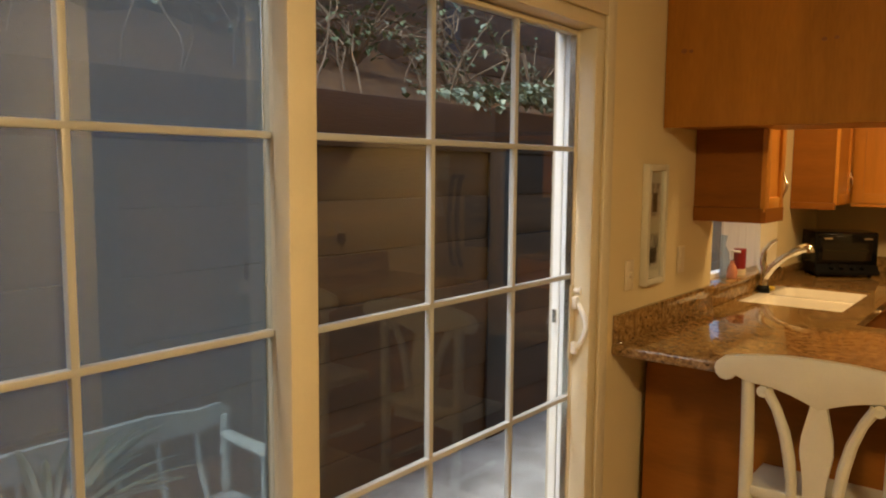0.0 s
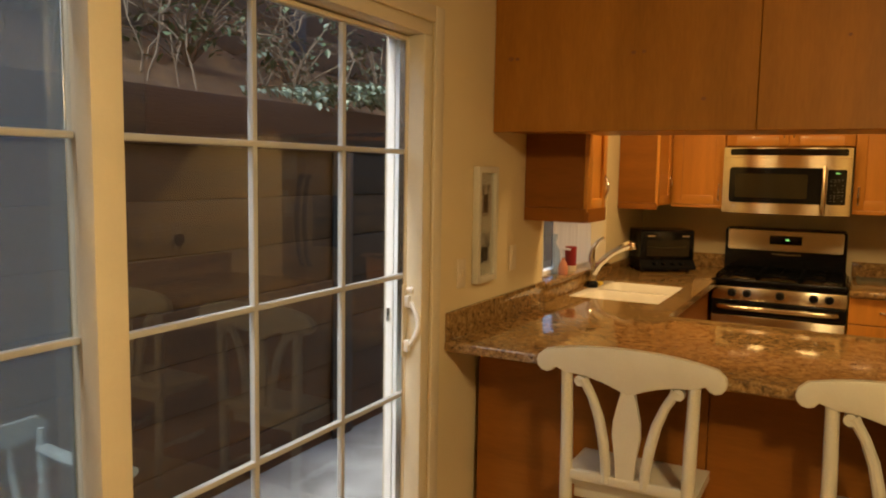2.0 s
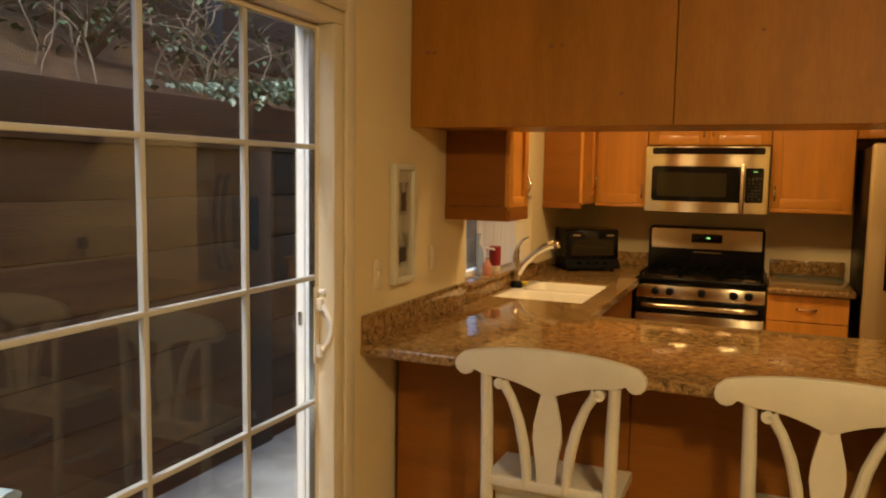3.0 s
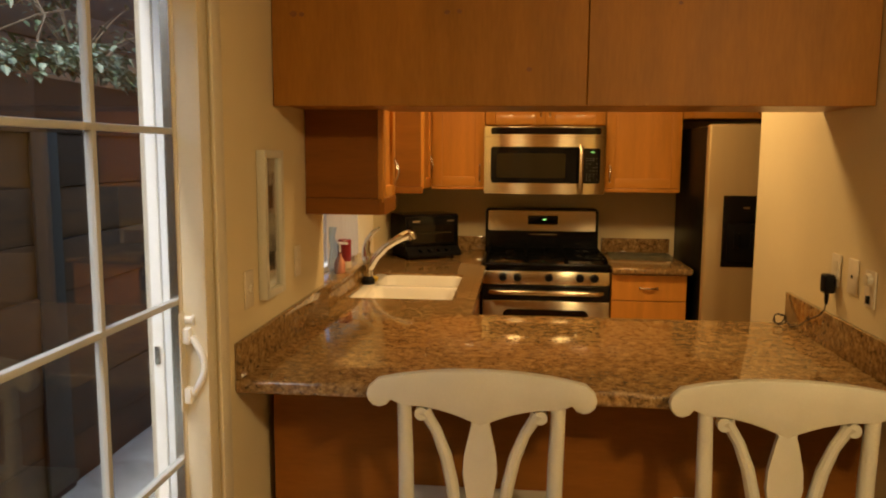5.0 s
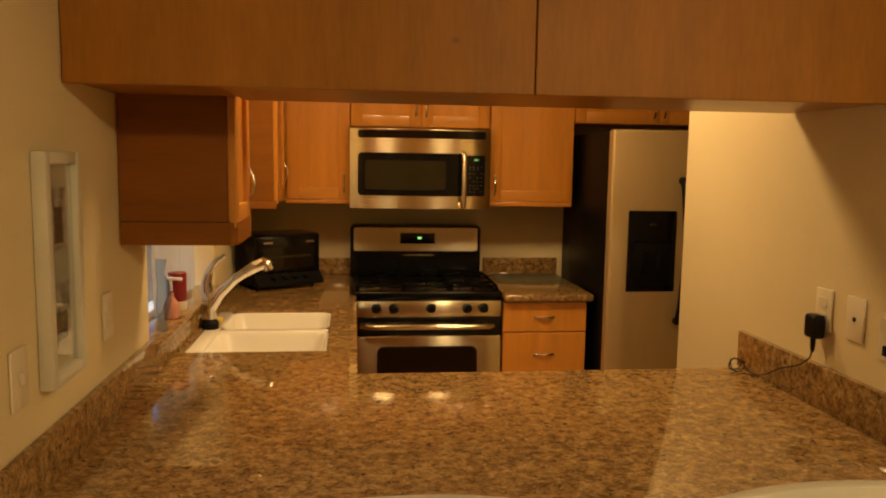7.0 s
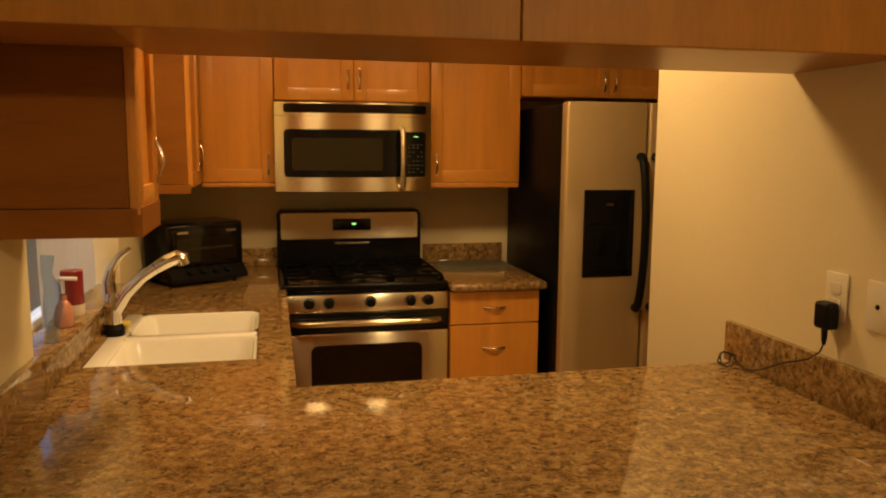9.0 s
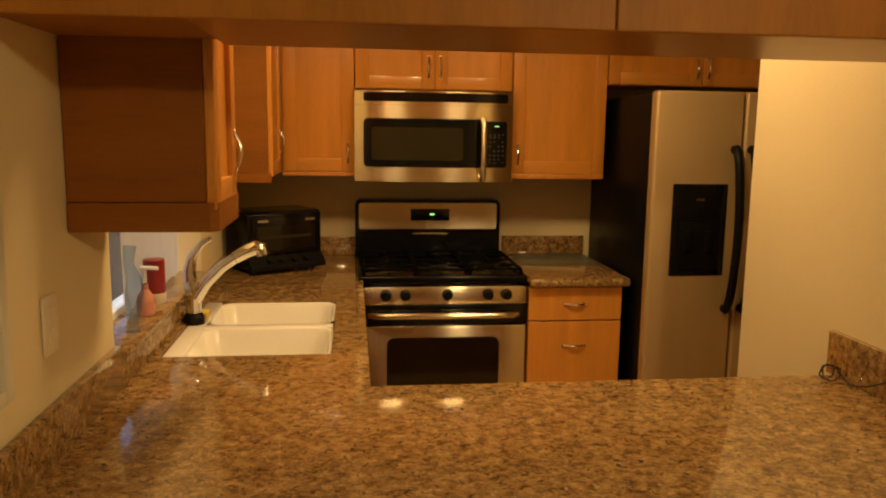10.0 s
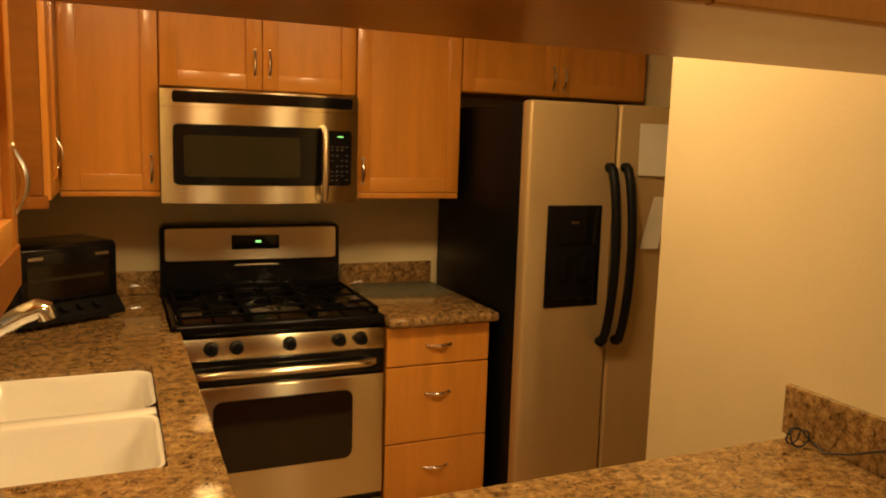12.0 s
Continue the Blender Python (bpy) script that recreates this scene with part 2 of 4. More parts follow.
def tube(bm, pts, radii, sides=10, flat=1.0):
    """A round bar through the points; radii: one number or one for each point."""
    pts = [Vector(p) for p in pts]
    if not isinstance(radii, (list, tuple)):
        radii = [radii] * len(pts)
    ref, rings = None, []
    for i, p in enumerate(pts):
        d = (pts[min(i + 1, len(pts) - 1)] - pts[max(i - 1, 0)]).normalized()
        if ref is None:
            ref = Vector((0, 0, 1)) if abs(d.z) < 0.9 else Vector((1, 0, 0))
        a = d.cross(ref).normalized()
        b = a.cross(d).normalized()
        ref = b
        rings.append([bm.verts.new(p + (a * math.cos(q) + b * math.sin(q) * flat) * radii[i]) for q in (2 * math.pi * k / sides for k in range(sides))])
    for r0, r1 in zip(rings, rings[1:]):
        for k in range(sides):
            bm.faces.new((r0[k], r0[(k + 1) % sides], r1[(k + 1) % sides], r1[k]))
    bm.faces.new(rings[0][::-1])
    bm.faces.new(rings[-1])
    return bm


def arc(p0, p1, bulge, n=9):
    """Points from p0 to p1 that bow out by the vector bulge."""
    p0, p1, b = Vector(p0), Vector(p1), Vector(bulge)
    return [p0.lerp(p1, k / n) + b * math.sin(math.pi * k / n) for k in range(n + 1)]


def lathe(bm, x, y, profile, sides=20):
    """profile: pairs of radius and height, from below to above."""
    return tube(bm, [(x, y, z) for _, z in profile], [max(r, 0.0005) for r, _ in profile], sides)


def slab(bm, outline, z0, z1, to=lambda u, v, d: (u, v, d)):
    """A plate with the given outline (u, v) between the depths z0 and z1."""
    lo = [bm.verts.new(to(u, v, z0)) for u, v in outline]
    hi = [bm.verts.new(to(u, v, z1)) for u, v in outline]
    bm.faces.new(lo[::-1])
    bm.faces.new(hi)
    for k in range(len(lo)):
        j = (k + 1) % len(lo)
        bm.faces.new((lo[k], lo[j], hi[j], hi[k]))
    return bm


def rounded(u0, v0, u1, v1, r, n=5):
    pts = []
    for cx, cy, a in ((u1 - r, v1 - r, 0), (u0 + r, v1 - r, 90), (u0 + r, v0 + r, 180), (u1 - r, v0 + r, 270)):
        for k in range(n + 1):
            q = radians(a + 90 * k / n)
            pts.append((cx + r * math.cos(q), cy + r * math.sin(q)))
    return pts


def mesh(name, bm, material):
    bmesh.ops.recalc_face_normals(bm, faces=bm.faces[:])
    me = bpy.data.meshes.new(name)
    bm.to_mesh(me)
    bm.free()
    for p in me.polygons:
        p.use_smooth = True
    me.set_sharp_from_angle(angle=radians(32))
    me.materials.append(material)
    return me


def thing(name, at, label, category, group="", kind=""):
    ob = new(name)
    ob.location = at
    ob.empty_display_size = 0.1
    ORG[ob] = Vector(at)
    return tagged(ob, label, category, group, kind)


def part(name, bm, material, parent, label=""):
    o = ORG[parent]
    bm.transform(Matrix.Translation(-o))
    ob = new(name, mesh(name, bm, material))
    ob.parent = parent
    ORG[ob] = o
    if label:
        ob["label"] = label
    return ob


def single(name, bm, material, label, category="", group="", kind=""):
    ob = new(name, mesh(name, bm, material))
    ORG[ob] = Vector((0, 0, 0))
    return tagged(ob, label, category, group, kind)


# ---------- shell of the rooms ----------
YB, XR, CEILING = 7.33, 1.927, 2.44


def wall(name, pieces, label="cream painted plaster wall", material=WALL):
    bm = bmesh.new()
    for p in pieces:
        box(bm, *p)
    return single(name, bm, material, label, "wall", kind="structure")


single("floor", boxed(-0.02, -2.2, -0.12, 4.5, 7.45, 0), FLOOR, "brown wooden floor", "floor", kind="structure")
single("ceiling", boxed(-0.2, -2.2, CEILING, 4.6, 7.5, 2.6), CEIL, "off-white painted ceiling", "ceiling", kind="structure")
WX = -0.17
D0, D1, DT = 1.42, 4.055, 2.10
W0, W1, WZ0, WZ1 = 5.23, 6.36, 0.985, 1.42
wall("wall_left", [(WX, -2.2, -0.1, 0, D0, 2.5), (WX, D0, DT, 0, D1, 2.5), (WX, D1, -0.1, 0, W0, 2.5),
                   (WX, W0, -0.1, 0, W1, WZ0), (WX, W0, WZ1, 0, W1, 2.5), (WX, W1, -0.1, 0, 7.45, 2.5)])
wall("wall_back", [(0, YB, 0, 2.95, YB + 0.12, 2.44)])
wall("wall_wing", [(XR, 3.35, 0, XR + 0.115, 5.735, 2.44)])
wall("wall_right", [(2.83, 5.0, 0, 2.95, YB, 2.44), (XR + 0.115, 5.0, 0, 2.83, 5.1, 2.44)])
wall("wall_dining", [(XR + 0.115, 3.35, 0, 4.5, 3.47, 2.44), (4.5, -2.2, 0, 4.62, 3.47, 2.44), (0, -2.32, 0, 4.62, -2.2, 2.44)])


def ceiling_light(x, y, label, k=1.0):
    t = thing("ceiling_light", (x, y, 2.44), label, "light")
    part("base", lathe(bmesh.new(), x, y, [(0.19 * k, 2.425), (0.2 * k, 2.43), (0.2 * k, 2.44)], 28), NICKEL, t)
    part("diffuser", lathe(bmesh.new(), x, y, [(0.01 * k, 2.395), (0.1 * k, 2.398), (0.16 * k, 2.408), (0.185 * k, 2.425)], 28), LENS, t, "frosted glass diffuser")


for bulb_x in (0.52, 1.44):
    ceiling_light(bulb_x, 5.65, "round flush ceiling light over the kitchen", 0.6)
ceiling_light(1.9, 2.3, "round flush ceiling light over the dining area")

# ---------- sliding patio door ----------
GX = -0.085


def patio_door():
    d = thing("door_1", (GX, D1, 0), "white vinyl sliding patio door with divided panes", "door", kind="structure")
    part("jamb", boxed(-0.075, D1 - 0.06, 0, -0.002, D1, DT - 0.055, 0.004), TRIM, d)
    part("jamb", boxed(-0.165, D0, 0, -0.002, D0 + 0.05, DT - 0.055, 0.004), TRIM, d)
    part("head", boxed(-0.165, D0, DT - 0.055, -0.002, D1, DT - 0.001, 0.004), TRIM, d)
    part("sill", boxed(-0.2, D0, -0.06, -0.002, D1, 0.02, 0.004), NICKEL, d, "metal sill track")
    for x0, x1 in ((-0.165, -0.135), (-0.13, -0.105), (-0.1, -0.08)):
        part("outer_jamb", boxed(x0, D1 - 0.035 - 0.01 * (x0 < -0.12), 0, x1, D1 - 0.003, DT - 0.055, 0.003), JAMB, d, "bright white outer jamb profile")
    part("strike", boxed(-0.158, D1 - 0.05, 1.0, -0.142, D1 - 0.044, 1.05, 0.001), NICKEL, d)

    def panel(name, x, y0, y1, sl, sr, cols, label, deep=0.018):
        p = part(name, boxed(x - deep, y0, 0.03, x + 0.018, y0 + sl, DT - 0.06, 0.004), TRIM, d, label)
        part("stile", boxed(x - 0.018, y1 - sr, 0.03, x + 0.018, y1, DT - 0.06, 0.004), TRIM, p)
        part("top_rail", boxed(x - 0.016, y0 + sl, DT - 0.075, x + 0.016, y1 - sr, DT - 0.06, 0.003), TRIM, p)
        part("bottom_rail", boxed(x - 0.016, y0 + sl, 0.03, x + 0.016, y1 - sr, 0.14, 0.003), TRIM, p)
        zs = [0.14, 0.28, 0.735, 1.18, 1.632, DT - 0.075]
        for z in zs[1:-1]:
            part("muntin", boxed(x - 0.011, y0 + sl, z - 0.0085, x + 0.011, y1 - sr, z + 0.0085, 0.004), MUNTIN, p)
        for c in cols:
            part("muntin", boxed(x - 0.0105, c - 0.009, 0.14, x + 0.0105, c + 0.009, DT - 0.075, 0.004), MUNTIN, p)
        ys = [y0 + sl, *cols, y1 - sr]
        for a, b in zip(ys, ys[1:]):
            for z0, z1 in zip(zs, zs[1:]):
                g = part("pane", boxed(x - 0.002, a, z0, x + 0.002, b, z1), PANE, p)
                g.visible_shadow = False
        return p

    panel("fixed_panel", GX - 0.056, D0 + 0.05, 2.78, 0.09, 0.088, (1.82, 2.23), "fixed glazed panel")
    s = panel("sliding_panel", GX, 2.686, 4.045, 0.084, 0.055, (3.2, 3.614), "sliding glazed panel", 0.036)
    part("gasket", boxed(GX - 0.012, 3.982, 0.14, GX + 0.012, 3.99, DT - 0.075), NICKEL, s)
    h = bmesh.new()
    tube(h, arc((-0.045, 3.99, 0.925), (-0.045, 3.99, 1.085), (0.034, 0, 0), 12), 0.0095, 10)
    box(h, -0.066, 3.975, 0.9, -0.045, 4.005, 0.945, 0.005)
    box(h, -0.066, 3.975, 1.065, -0.045, 4.005, 1.11, 0.005)
    part("handle", h, JAMB, s, "white bowed pull handle")
    part("handle_plate", boxed(-0.07, 3.968, 0.88, -0.064, 4.012, 1.15, 0.002), TRIM, s)
    k = bmesh.new()
    tube(k, [(-0.064, 4.0, 1.13), (-0.045, 4.0, 1.13), (-0.04, 4.0, 1.13), (-0.036, 4.0, 1.13)], [0.012, 0.012, 0.017, 0.013], 14)
    part("lock_knob", k, JAMB, s)
    sc = part("screen_frame", boxed(-0.176, D0 + 0.06, 0.03, -0.162, D0 + 0.1, DT - 0.06, 0.002), TRIM, d, "sliding insect screen")
    part("screen_frame", boxed(-0.176, 2.692, 0.03, -0.162, 2.73, DT - 0.06, 0.002), MATS["satin_nickel"], d)
    part("screen_mesh", boxed(-0.17, D0 + 0.1, 0.06, -0.169, 2.692, DT - 0.08), SCREEN, sc, "grey woven insect mesh")


patio_door()
bm = bmesh.new()
box(bm, 0.0005, D1 - 0.005, 0, 0.014, D1 + 0.06, DT + 0.05, 0.005)
single("trim_door_side", bm, TRIM, "cream painted door casing", "trim", kind="structure")
single("trim_door_head", boxed(0.0005, D0, DT - 0.01, 0.014, D1 - 0.0055, DT + 0.05, 0.005), TRIM, "cream painted door casing head", "trim", kind="structure")


# ---------- kitchen window ----------
def kitchen_window():
    d = thing("window_1", (-0.1, W0, WZ0), "white kitchen window over the granite sill", "window", kind="structure")
    for y0, y1 in ((W0, W0 + 0.035), (5.44, 5.475), (W1 - 0.035, W1)):
        part("window_frame", boxed(-0.15, y0, WZ0 + 0.003, -0.1, y1, WZ1, 0.003), JAMB, d)
    part("bottom_rail", boxed(-0.15, W0 + 0.035, WZ0 + 0.003, -0.1, W1 - 0.035, WZ0 + 0.04, 0.003), JAMB, d)
    part("top_rail", boxed(-0.15, W0 + 0.035, WZ1 - 0.04, -0.1, W1 - 0.035, WZ1 - 0.001, 0.003), JAMB, d)
    for y0, y1 in ((W0 + 0.035, 5.44), (5.475, W1 - 0.035)):
        g = part("pane", boxed(-0.128, y0, WZ0 + 0.04, -0.124, y1, WZ1 - 0.04), PANE, d)
        g.visible_shadow = False


kitchen_window()
SHEER = bpy.data.materials.new("white_sheer_cloth")
SHEER.use_nodes = True
_n, _l = SHEER.node_tree.nodes, SHEER.node_tree.links
_n.remove(_n["Principled BSDF"])
_d, _t, _m, _w, _r = _n.new("ShaderNodeBsdfDiffuse"), _n.new("ShaderNodeBsdfTranslucent"), _n.new("ShaderNodeMixShader"), _n.new("ShaderNodeTexNoise"), _n.new("ShaderNodeValToRGB")
_w.inputs["Scale"].default_value = 60
_r.color_ramp.elements[0].color, _r.color_ramp.elements[1].color = (0.74, 0.72, 0.66, 1), (0.86, 0.84, 0.78, 1)
_l.new(_w.outputs[0], _r.inputs[0])
for _s in (_d, _t):
    _l.new(_r.outputs[0], _s.inputs[0])
_m.inputs[0].default_value = 0.5
_l.new(_d.outputs[0], _m.inputs[1])
_l.new(_t.outputs[0], _m.inputs[2])
_l.new(_m.outputs[0], _n["Material Output"].inputs[0])


def curtain(y0, y1, x, label):
    bm, n = bmesh.new(), 60
    rows = []
    for k in range(n + 1):
        f = k / n
        y = y0 + (y1 - y0) * f
        xx = x + 0.009 * math.sin(f * (y1 - y0) * 95) + 0.004 * math.sin(f * 31)
        rows.append([bm.verts.new((xx + 0.003 * math.sin(9 * z + 5 * f), y, z)) for z in (1.012, 1.1, 1.2, 1.3, 1.405)])
    for a, b in zip(rows, rows[1:]):
        for i in range(4):
            bm.faces.new((a[i], b[i], b[i + 1], a[i + 1]))
    single("curtain", bm, SHEER, label, "curtain", "sheer curtains")


curtain(5.275, 5.43, -0.078, "white sheer curtain panel in the kitchen window")
curtain(5.6, 6.3, -0.078, "white sheer curtain gathered behind the sill things")


# ---------- cabinets ----------
def facing_back(y):
    """Local (u, d, v) to the world for a front that looks towards the dining area."""
    return Matrix(((1, 0, 0, 0), (0, -1, 0, y), (0, 0, 1, 0), (0, 0, 0, 1)))


def facing_right(x):
    return Matrix(((0, 1, 0, x), (1, 0, 0, 0), (0, 0, 1, 0), (0, 0, 0, 1)))


def shaker(to, u0, u1, v0, v1, parent, stile=0.06):
    """A recessed panel held by two stiles and two rails."""
    g = 0.0015
    a, b, c, d = u0 + g, u1 - g, v0 + g, v1 - g
    bm = boxed(a + stile - 0.004, 0.002, c + stile - 0.004, b - stile + 0.004, 0.0095, d - stile + 0.004)
    bm.transform(to)
    door = part("door", bm, MAPLE, parent)
    for x0, x1 in ((a, a + stile), (b - stile, b)):
        bm = boxed(x0, 0, c, x1, 0.021, d, 0.0022, 2)
        bm.transform(to)
        part("stile", bm, MAPLE, door)
    for z0, z1 in ((c, c + stile), (d - stile, d)):
        bm = boxed(a + stile + 0.0003, 0, z0, b - stile - 0.0003, 0.0205, z1, 0.0022, 2)
        bm.transform(to)
        part("rail", bm, MAPLE_RAIL, door)
    return door


def slab_front(to, u0, u1, v0, v1):
    bm = boxed(u0 + 0.002, 0, v0 + 0.002, u1 - 0.002, 0.02, v1 - 0.002, 0.002, 1)
    bm.transform(to)
    return bm


def pull(to, u, v, upright=True, size=0.1):
    bm, h = bmesh.new(), size / 2
    ends = ((u, 0.02, v - h), (u, 0.02, v + h)) if upright else ((u - h, 0.02, v), (u + h, 0.02, v))
    tube(bm, arc(*ends, (0, 0.017, 0), 12), [0.0035 + 0.0025 * math.sin(math.pi * k / 12) for k in range(13)], 8)
    for e in ends:
        tube(bm, [(e[0], 0.019, e[2]), (e[0], 0.024, e[2])], 0.007, 10)
    bm.transform(to)
    return bm


def wall_cabinet(body, to, doors, label, at, rail=None, material=MAPLE):
    """doors: rows of u0, u1, v0, v1, handle u, handle v."""
    c = thing("wall_cabinet", at, label, "cabinet", "wall cabinets")
    part("body", boxed(*body, 0.0015, 1), material, c)
    for u0, u1, v0, v1, hu, hv in doors:
        dr = shaker(to, u0, u1, v0, v1, c)
        part("handle", pull(to, hu, hv), NICKEL, dr, "arched satin metal pull")
    if rail:
        part("light_rail", rail, material, c)
    return c


TOP, UB = 2.3, 1.362
bk = facing_back(7.02)
rail = bmesh.new()
slab(rail, [(0.003, 4.958), (0.293, 4.958), (0.309, 4.974), (0.309, 5.25), (0.29, 5.25), (0.29, 4.985), (0.003, 4.985)], 1.34, 1.402)
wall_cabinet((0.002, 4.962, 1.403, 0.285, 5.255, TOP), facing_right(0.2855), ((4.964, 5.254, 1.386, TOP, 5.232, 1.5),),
             "narrow maple wall cabinet with one shaker door before the window", (0.14, 5.1, 1.335), rail, MAPLE_SHADED)
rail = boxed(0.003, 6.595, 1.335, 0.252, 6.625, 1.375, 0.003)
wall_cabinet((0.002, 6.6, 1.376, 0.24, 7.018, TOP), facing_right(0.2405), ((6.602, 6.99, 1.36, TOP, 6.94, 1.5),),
             "maple corner wall cabinet with flat side panel behind the window", (0.14, 6.8, 1.335), rail, MAPLE_SHADED)
r2 = boxed(0.264, 7.0, 1.343, 0.603, 7.03, 1.363, 0.004)
wall_cabinet((0.243, 7.02, UB, 0.603, YB - 0.002, TOP), bk, ((0.268, 0.602, 1.365, TOP, 0.572, 1.45),), "maple wall cabinet with one shaker door beside the microwave", (0.44, 7.2, UB), r2)
wall_cabinet((0.606, 7.02, 1.752, 1.362, YB - 0.002, TOP), bk, ((0.607, 0.984, 1.756, TOP, 0.955, 1.86), (0.984, 1.361, 1.756, TOP, 1.012, 1.86)),
             "short two-door maple cabinet above the microwave", (0.98, 7.2, 1.752))
r3 = boxed(1.367, 7.0, 1.335, 1.832, 7.03, 1.36, 0.004)
wall_cabinet((1.365, 7.02, UB - 0.003, 1.834, YB - 0.002, TOP), bk, ((1.366, 1.833, 1.36, TOP, 1.395, 1.45),), "maple wall cabinet with one shaker door beside the fridge", (1.6, 7.2, UB), r3)
wall_cabinet((1.837, 7.02, 1.795, 2.8, YB - 0.002, TOP), bk, ((1.838, 2.318, 1.798, TOP, 2.29, 1.88), (2.318, 2.799, 1.798, TOP, 2.347, 1.88)),
             "two-door maple cabinet above the refrigerator", (2.3, 7.2, 1.795))


def hanging_cabinet():
    c = thing("hanging_cabinet", (0.97, 4.77, 1.732), "knotty birch cabinet hanging over the peninsula counter", "cabinet")
    part("body", boxed(0.003, 4.602, 1.74, XR - 0.003, 4.952, CEILING - 0.002, 0.002, 1), BIRCH, c)
    for x0, x1 in ((0.003, 1.0365), (1.0395, XR - 0.003)):
        part("back_panel", boxed(x0, 4.583, 1.732, x1, 4.6015, CEILING - 0.003, 0.002, 1), BIRCH, c)
    for x, z, r in ((0.585, 2.03, 0.012), (0.625, 2.032, 0.011), (0.852, 1.848, 0.012), (0.077, 2.03, 0.016), (0.105, 2.028, 0.012), (0.855, 2.21, 0.008), (1.32, 2.05, 0.009)):
        part("knot", tube(bmesh.new(), [(x, 4.5835, z), (x, 4.5822, z)], r * 0.8, 9, flat=0.8), KNOT, c, "dark knot in the veneer")

    part("back", boxed(0.325, 4.9525, 1.7405, XR - 0.003, 5.012, CEILING - 0.002, 0.002, 1), BIRCH, c)
    part("underside", boxed(0.326, 4.603, 1.735, XR - 0.004, 5.011, 1.7398), GLOSSY_BIRCH, c, "glossy varnished underside")


hanging_cabinet()


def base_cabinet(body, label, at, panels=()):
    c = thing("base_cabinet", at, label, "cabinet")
    part("body", boxed(*body, 0.002, 1), MAPLE_SHADED, c)
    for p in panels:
        part("panel", boxed(*p, 0.002, 1), MAPLE_SHADED, c)


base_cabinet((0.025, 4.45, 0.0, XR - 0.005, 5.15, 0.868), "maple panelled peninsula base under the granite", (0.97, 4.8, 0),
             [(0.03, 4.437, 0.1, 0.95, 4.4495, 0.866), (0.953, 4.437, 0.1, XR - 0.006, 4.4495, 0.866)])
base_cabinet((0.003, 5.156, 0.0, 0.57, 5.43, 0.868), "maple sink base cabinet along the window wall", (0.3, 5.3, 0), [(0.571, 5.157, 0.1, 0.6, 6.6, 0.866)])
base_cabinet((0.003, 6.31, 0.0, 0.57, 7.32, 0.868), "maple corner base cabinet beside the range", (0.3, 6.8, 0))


def drawer_cabinet():
    c = thing("drawer_cabinet", (1.6, 6.95, 0), "maple cabinet with three slab drawers beside the range", "cabinet")
    part("body", boxed(1.384, 6.64, 0.09, 1.822, 7.32, 0.869, 0.002, 1), MAPLE_SHADED, c)
    part("plinth", boxed(1.39, 6.7, 0, 1.82, 7.3, 0.088), BLACKM, c)
    to = facing_back(6.64)
    for v0, v1 in ((0.712, 0.868), (0.4, 0.71), (0.1, 0.398)):
        dr = part("drawer", slab_front(to, 1.384, 1.822, v0, v1), MAPLE, c)
        part("handle", pull(to, 1.6, (v0 + v1) / 2 + 0.04 * (v0 < 0.5), False), NICKEL, dr, "arched satin metal pull")


drawer_cabinet()


# ---------- granite ----------
def worktop():
    t = thing("worktop", (0.6, 5.2, 0.87), "polished brown speckled granite worktop with breakfast bar", "worktop")
    S = (0.04, 5.49, 0.53, 6.23)
    e = 0.012
    bm = boxed(0.002, 4.175, 0.868, XR - 0.002, 5.19, 0.91)
    bmesh.ops.bevel(bm, geom=[q for q in bm.edges if all(v.co.y < 4.2 for v in q.verts) and abs(q.verts[0].co.z - q.verts[1].co.z) < 0.01], offset=e, segments=3, profile=0.5, affect="EDGES")
    part("slab", bm, GRANITE, t, "breakfast bar slab with eased edge")
    bm = bmesh.new()
    O, I = ((0.002, 5.1902), (0.605, 5.1902), (0.605, YB - 0.002), (0.002, YB - 0.002)), ((S[0], S[1]), (S[2], S[1]), (S[2], S[3]), (S[0], S[3]))
    q = [[bm.verts.new((*p, z)) for p in ring] for z in (0.8682, 0.9098) for ring in (O, I)]
    for k in range(4):
        n = (k + 1) % 4
        for a, b in ((q[0], q[1]), (q[2], q[3]), (q[0], q[2]), (q[1], q[3])):
            bm.faces.new((a[k], a[n], b[n], b[k]))
    part("sink_slab", bm, GRANITE, t)
    part("edge", boxed(0.6051, 5.1903, 0.8685, 0.638, 6.608, 0.9098, 0.0008, 1), GRANITE, t, "eased front edge along the sink run")
    part("backsplash", boxed(0.002, 4.178, 0.9105, 0.021, W0, 1.02, 0.003), GRANITE, t)
    part("backsplash", boxed(0.002, W0 + 0.0005, 0.9105, 0.0205, 7.3, 0.985, 0.002), GRANITE, t)
    part("backsplash", boxed(XR - 0.021, 4.178, 0.9105, XR - 0.002, 5.22, 1.03, 0.003), GRANITE, t)
    part("backsplash", boxed(0.022, YB - 0.021, 0.9105, 0.61, YB - 0.002, 1.008, 0.003), GRANITE, t)
    part("window_sill", boxed(-0.1, W0 + 0.002, 0.9858, 0.03, W1 - 0.002, 1.004, 0.004), GRANITE, t, "granite window sill")
    r = thing("worktop", (1.6, 7.0, 0.87), "short granite worktop with bullnose edge beside the refrigerator", "worktop")
    part("slab", boxed(1.384, 6.585, 0.872, 1.85, YB - 0.002, 0.912, 0.014, 3), GRANITE, r)
    part("backsplash", boxed(1.39, YB - 0.021, 0.9125, 1.842, YB - 0.002, 1.01, 0.003), GRANITE, r)


worktop()


